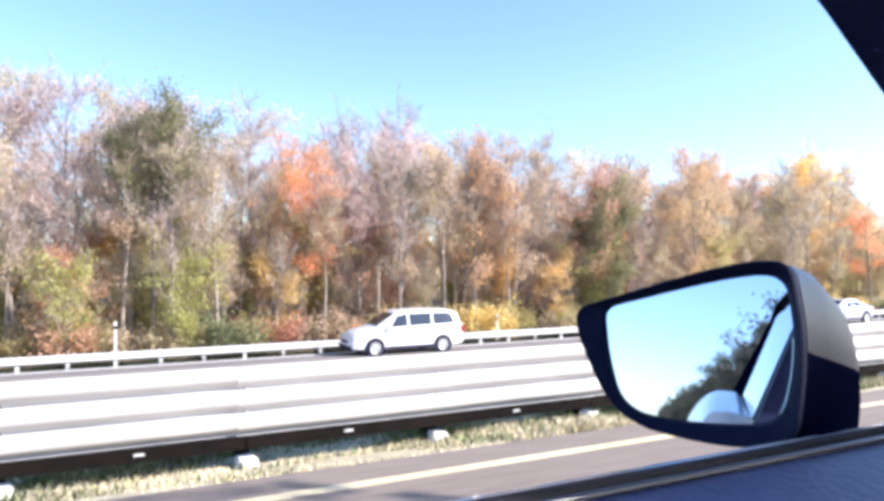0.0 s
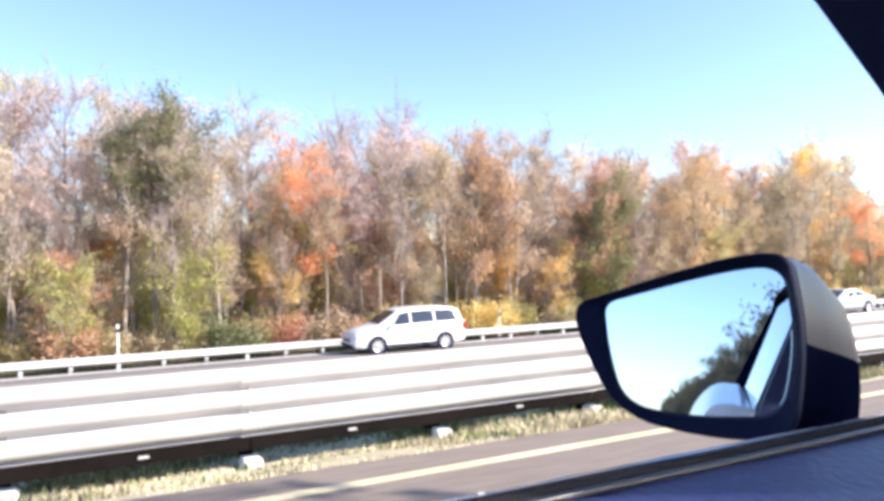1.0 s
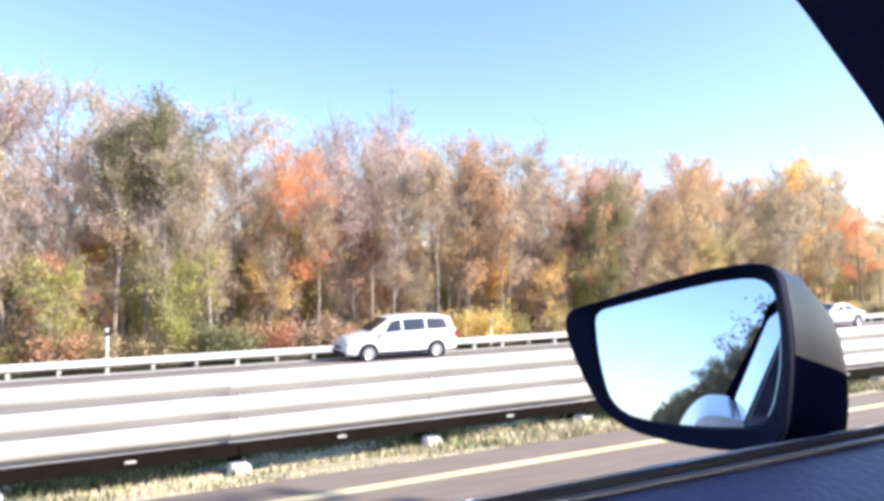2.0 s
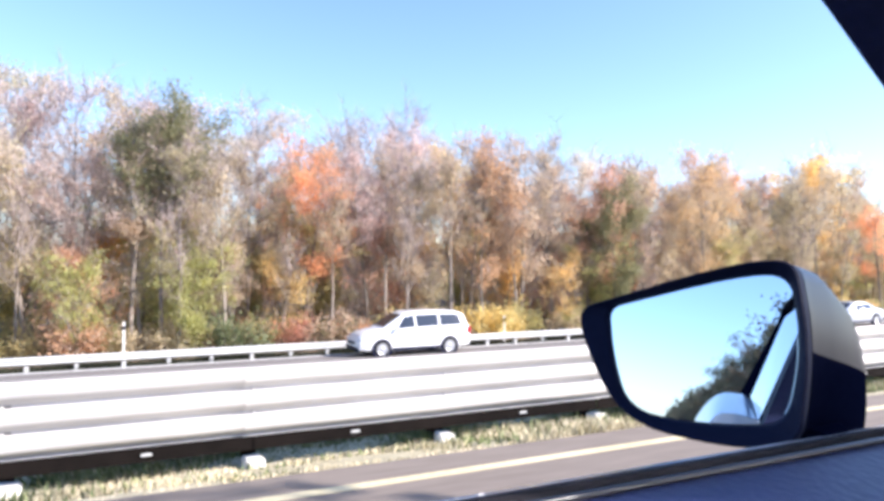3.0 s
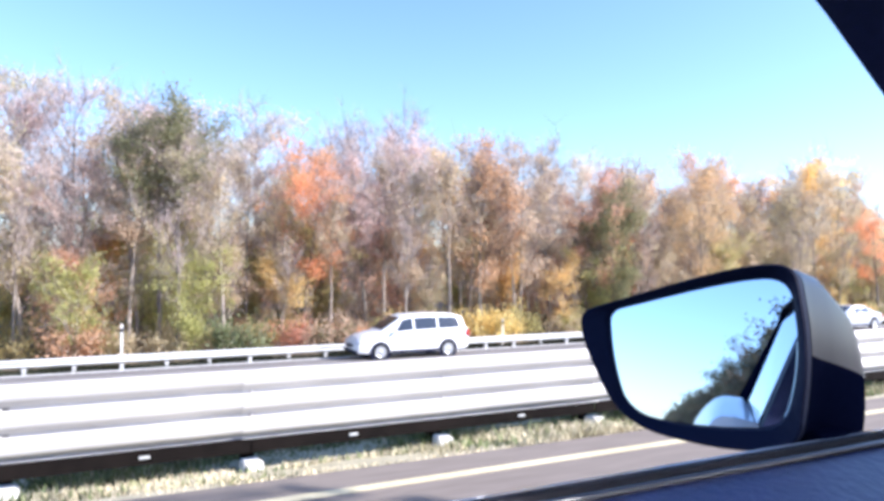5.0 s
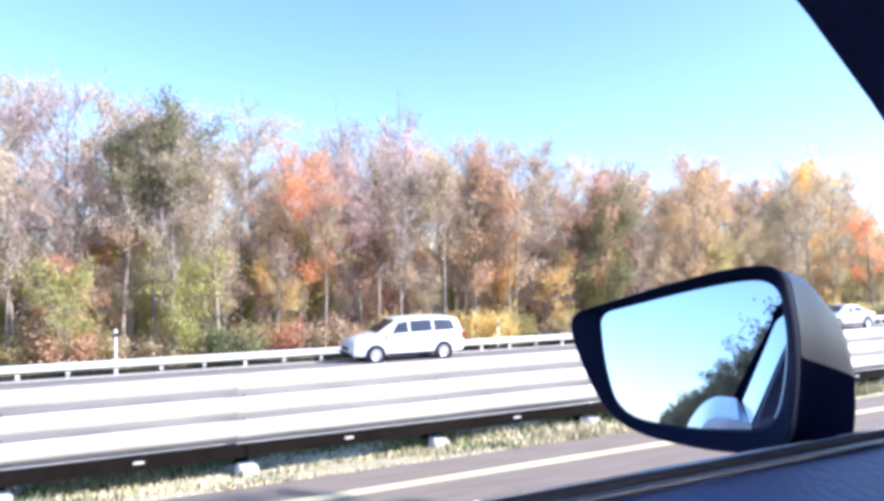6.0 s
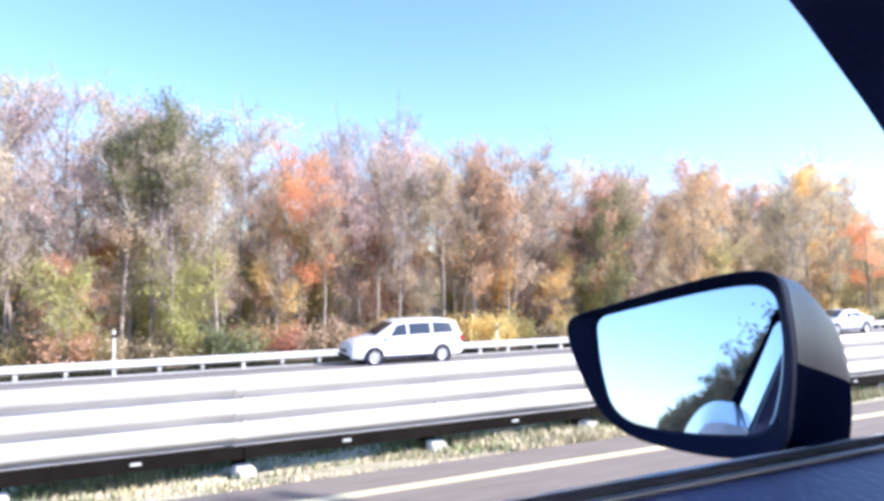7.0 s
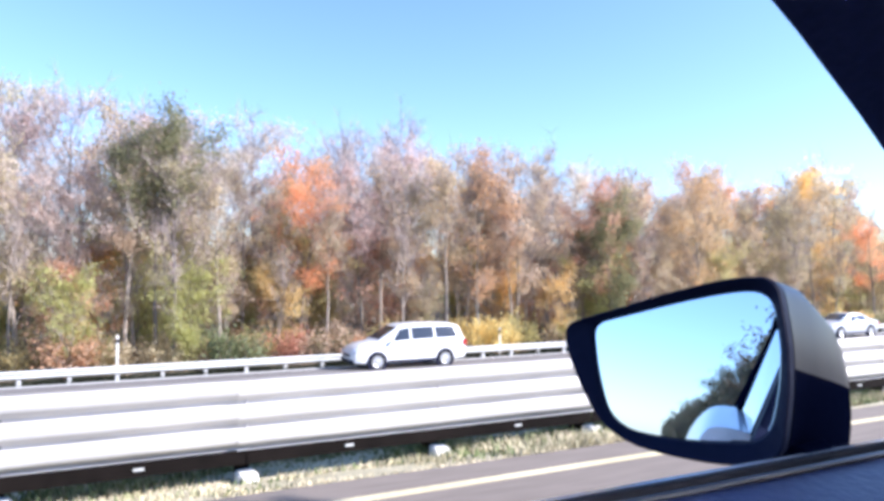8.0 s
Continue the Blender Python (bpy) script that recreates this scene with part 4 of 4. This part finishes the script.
def plant(table, key, x, y, scale, turn, tilt=0.0):
    src = table[key]
    m = pose(x, y, ground_z(y) - 0.05, tilt, 0, turn)
    if (id(table), key) not in used:
        used.add((id(table), key))
        src.matrix_basis = m @ Matrix.Diagonal((scale, scale, scale, 1))
        return src
    c = copy_thing(src, m)
    c.scale = (scale, scale, scale)
    return c


rw = random.Random(21)
# how the woods change along the road: (from x/y, kinds and their shares)
ZONES = ((-9.0, {"pink_a": 5, "pink_b": 4, "brown_a": 2, "bare_a": 3, "rust_a": 3, "orange_a": 2}),
         (0.06, {"bare_b": 4, "gold_a": 2, "olive_a": 2, "pink_b": 4, "bare_a": 2, "rust_a": 1}),
         (0.22, {"pink_a": 3, "pink_b": 4, "orange_a": 2, "bare_a": 5, "gold_a": 1, "brown_b": 1}),
         (0.46, {"pink_a": 3, "rust_a": 2, "bare_b": 3, "olive_a": 1, "brown_b": 2, "gold_a": 2}),
         (0.85, {"brown_b": 3, "rust_a": 3, "orange_a": 3, "olive_b": 2, "bare_b": 2, "brown_a": 3}))
ROWS = ((32.6, 3.9, 0.86), (35.5, 3.7, 0.90), (39.5, 4.0, 0.98), (44.5, 4.8, 1.06), (51.0, 6.0, 1.16))


def kind_at(a):
    share = [z for edge, z in ZONES if a >= edge][-1]
    return rw.choices(list(share), list(share.values()))[0]


def swell(a):
    """Slow rise and fall of the tree tops along the edge of the woods."""
    return 0.95 + 0.045 * math.sin(9.1 * a + 1.2) + 0.06 * math.sin(17.3 * a + 2.6)


for y0, step, size in ROWS:
    x = -0.20 * y0
    while x < y0 * 1.66 + 3:
        a = x / y0
        plant(KINDS, kind_at(a), x + rw.uniform(-1, 1), y0 + rw.uniform(-1.4, 1.4), size * swell(a) * rw.choice((0.74, 0.86, 0.92, 0.97, 1.0, 1.05, 1.12)) * rw.uniform(0.95, 1.05), rw.uniform(0, 360), rw.uniform(-2.5, 2.5))
        x += step * rw.uniform(0.7, 1.3) * (1.0 if a < 1.0 else 1.4)
for k in range(22):
    plant(KINDS, "edge", -5 + k * 2.4 + rw.uniform(-1.2, 1.2), rw.uniform(31.4, 34.0), rw.uniform(0.75, 1.02), rw.uniform(0, 360), rw.uniform(-3, 3))
for k in range(24):
    plant(KINDS, "sapling", -6 + k * 2.3 + rw.uniform(-1, 1), rw.uniform(30.9, 33.5), rw.uniform(0.55, 1.05), rw.uniform(0, 360), rw.uniform(-4, 4))
for y0, step in ((32.8, 4.0), (35.0, 3.6), (38.0, 4.0), (43.0, 4.8), (49.0, 6.0)):
    x = -0.2 * y0
    while x < y0 * 1.66 + 3:
        share = (4, 11, 1, 2, 1) if x / y0 < 0.30 else (6, 4, 4, 2, 3)
        plant(KINDS, rw.choices(("low_brown", "low_olive", "low_rust", "low_gold", "low_orange"), share)[0], x + rw.uniform(-1.2, 1.2), y0 + rw.uniform(-1, 1),
              rw.uniform(0.5, 0.85) * (1.0 if y0 < 34 else 1.3), rw.uniform(0, 360), rw.uniform(-4, 4))
        x += step * rw.uniform(0.7, 1.4)
for k in range(110):
    y = rw.choice((31.2, 31.8, 33.0, 36.0, 40.0))
    x = rw.uniform(-0.2, 1.7) * y
    plant(SHRUBS, rw.choices(("olive", "brown", "rust", "gold", "green"), (12, 12, 3, 1, 8))[0], x, y + rw.uniform(-0.4, 0.4), rw.uniform(0.5, 0.95), rw.uniform(0, 360))


def marker_post(x, y, tall):
    """A slim white delineator with a dark band and a cap."""
    top = empty("marker_post", (x, y, ground_z(y)))
    part("post", prism_bm([(-0.045, -0.4), (0.045, -0.4), (0.045, tall), (-0.045, tall)], -0.02, 0.02, bevel=0.008), M_FOOTING, top)
    part("band", box_bm(-0.047, 0.047, -0.024, 0.022, tall - 0.30, tall - 0.16, 0.004), M_BLACK, top, "dark band round the post")
    tagged(top, "slim white marker post behind the guardrail", "marker post", "marker posts along the far road")


marker_post(0.4, 29.7, 1.75)
marker_post(17.9, 29.6, 1.45)
marker_post(35.5, 29.7, 1.6)
# single trees that stand out of the rest
plant(KINDS, "green_a", 2.0, 32.4, 0.84, 40)
plant(KINDS, "green_b", 26.9, 31.6, 0.86, 130)
plant(KINDS, "orange_a", 10.4, 38.5, 0.92, 80)
plant(KINDS, "low_olive", -1.3, 31.0, 0.66, 20)
plant(KINDS, "low_olive", 3.3, 31.3, 0.72, 150)
plant(SHRUBS, "green", 4.9, 31.0, 1.1, 60)
plant(SHRUBS, "gold", 17.8, 31.0, 0.95, 10)
plant(SHRUBS, "rust", 13.4, 31.2, 0.9, 10)
# the near roadside behind the car, seen in the wing mirror
x = -24.0
while x > -230:
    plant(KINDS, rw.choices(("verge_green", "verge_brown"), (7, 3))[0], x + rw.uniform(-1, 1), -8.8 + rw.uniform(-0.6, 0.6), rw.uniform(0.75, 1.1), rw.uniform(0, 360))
    x -= 4.2
while x > -640:
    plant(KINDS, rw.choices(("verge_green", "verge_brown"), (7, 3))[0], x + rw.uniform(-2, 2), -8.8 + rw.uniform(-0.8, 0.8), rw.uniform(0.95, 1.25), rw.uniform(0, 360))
    x -= 10.0
# a roadside tree that throws its shade on the car
plant(KINDS, "shade", 10.5, -7.4, 1.25, 15)

# kinds that found no place
for table in (KINDS, SHRUBS):
    for key, src in table.items():
        if (id(table), key) not in used:
            for ob in (*src.children_recursive, src):
                bpy.data.objects.remove(ob)


def far_woods():
    rng = np.random.default_rng(77)
    n = 26000
    x = rng.uniform(-40, 190, n)
    lump = 5.5 + 1.5 * np.sin(x * 0.31) + 1.3 * np.sin(x * 0.83 + 1.0)
    z = 1.0 + (lump + rng.normal(0, 0.8, n)) * rng.beta(1.5, 1.25, n)
    y = rng.uniform(66, 76, n)
    q, f = leaf_cards(rng, np.stack([x, y, z], axis=1), 0.75)
    ob = new("far_woods", fast_mesh("far_woods", q, f, LEAF["brown"]))
    tagged(ob, "hazy brown autumn woods far behind the first trees", "woods", kind="stuff")


far_woods()


# ------------------------------------------------------------------ grass
def grass(name, n, x_range, y_range, tall, z_of, label, seed, mat=None, floor=0.25, bare=None, wide=0.015):
    """Single bent blades in clumps. bare: (first x, spacing, half width, from y) of trodden spots round the posts."""
    rng = np.random.default_rng(seed)
    x, y = rng.uniform(*x_range, n), rng.uniform(*y_range, n)
    clump = 0.5 + 0.5 * np.sin(x * 1.7 + 2 * np.sin(y * 2.3)) * np.sin(y * 3.1 + x * 0.6)
    keep = rng.uniform(0, 1, n) < floor + 1.1 * clump
    if bare:
        keep &= (np.abs((x - bare[0] + bare[1] / 2) % bare[1] - bare[1] / 2) > bare[2]) | (y < bare[3])
    x, y, clump = x[keep], y[keep], clump[keep]
    n = len(x)
    h = tall * (0.25 + 1.2 * clump ** 1.5) * rng.uniform(0.5, 1.25, n)
    base = np.stack([x, y, z_of(y)], axis=1)
    a = rng.uniform(0, 2 * math.pi, n)
    side = np.stack([np.cos(a), np.sin(a), np.zeros(n)], axis=1) * wide
    bend = rng.normal(0, 0.35, (n, 3)) * h[:, None]
    bend[:, 2] = h
    v = np.stack([base - side, base + side, base + bend], axis=1).reshape(-1, 3)
    ob = new(name, fast_mesh(name, v, np.arange(3 * n).reshape(n, 3), mat or M_GRASS))
    tagged(ob, label, "grass", kind="stuff")


median_z = np.vectorize(ground_z)
grass("median_grass", 130000, (-3, 22), (4.72, 7.2), 0.085, lambda y: median_z(y) - 0.01, "dry straw-coloured grass on the median under the barrier", 5, floor=0.05, bare=(1.12, POST_STEP, 0.20, 4.9), wide=0.009)
grass("median_weed", 30000, (-3, 22), (4.9, 7.2), 0.10, lambda y: median_z(y) - 0.01, "dark green weeds in clumps under the barrier", 12, M_WEED, -0.25)
grass("shaded_weed", 26000, (-2, 20), (6.12, 7.7), 0.12, lambda y: median_z(y) - 0.01, "dark green weeds on the slope behind the barrier", 17, M_WEED, 0.6)
# blades stand in for the dark shaded gap below the far guardrail
grass("woodland_grass", 60000, (-9, 62), (28.9, 30.3), 0.26, lambda y: median_z(y), "dark weeds behind the far guardrail", 8, M_GAP_SHADE, 0.8)
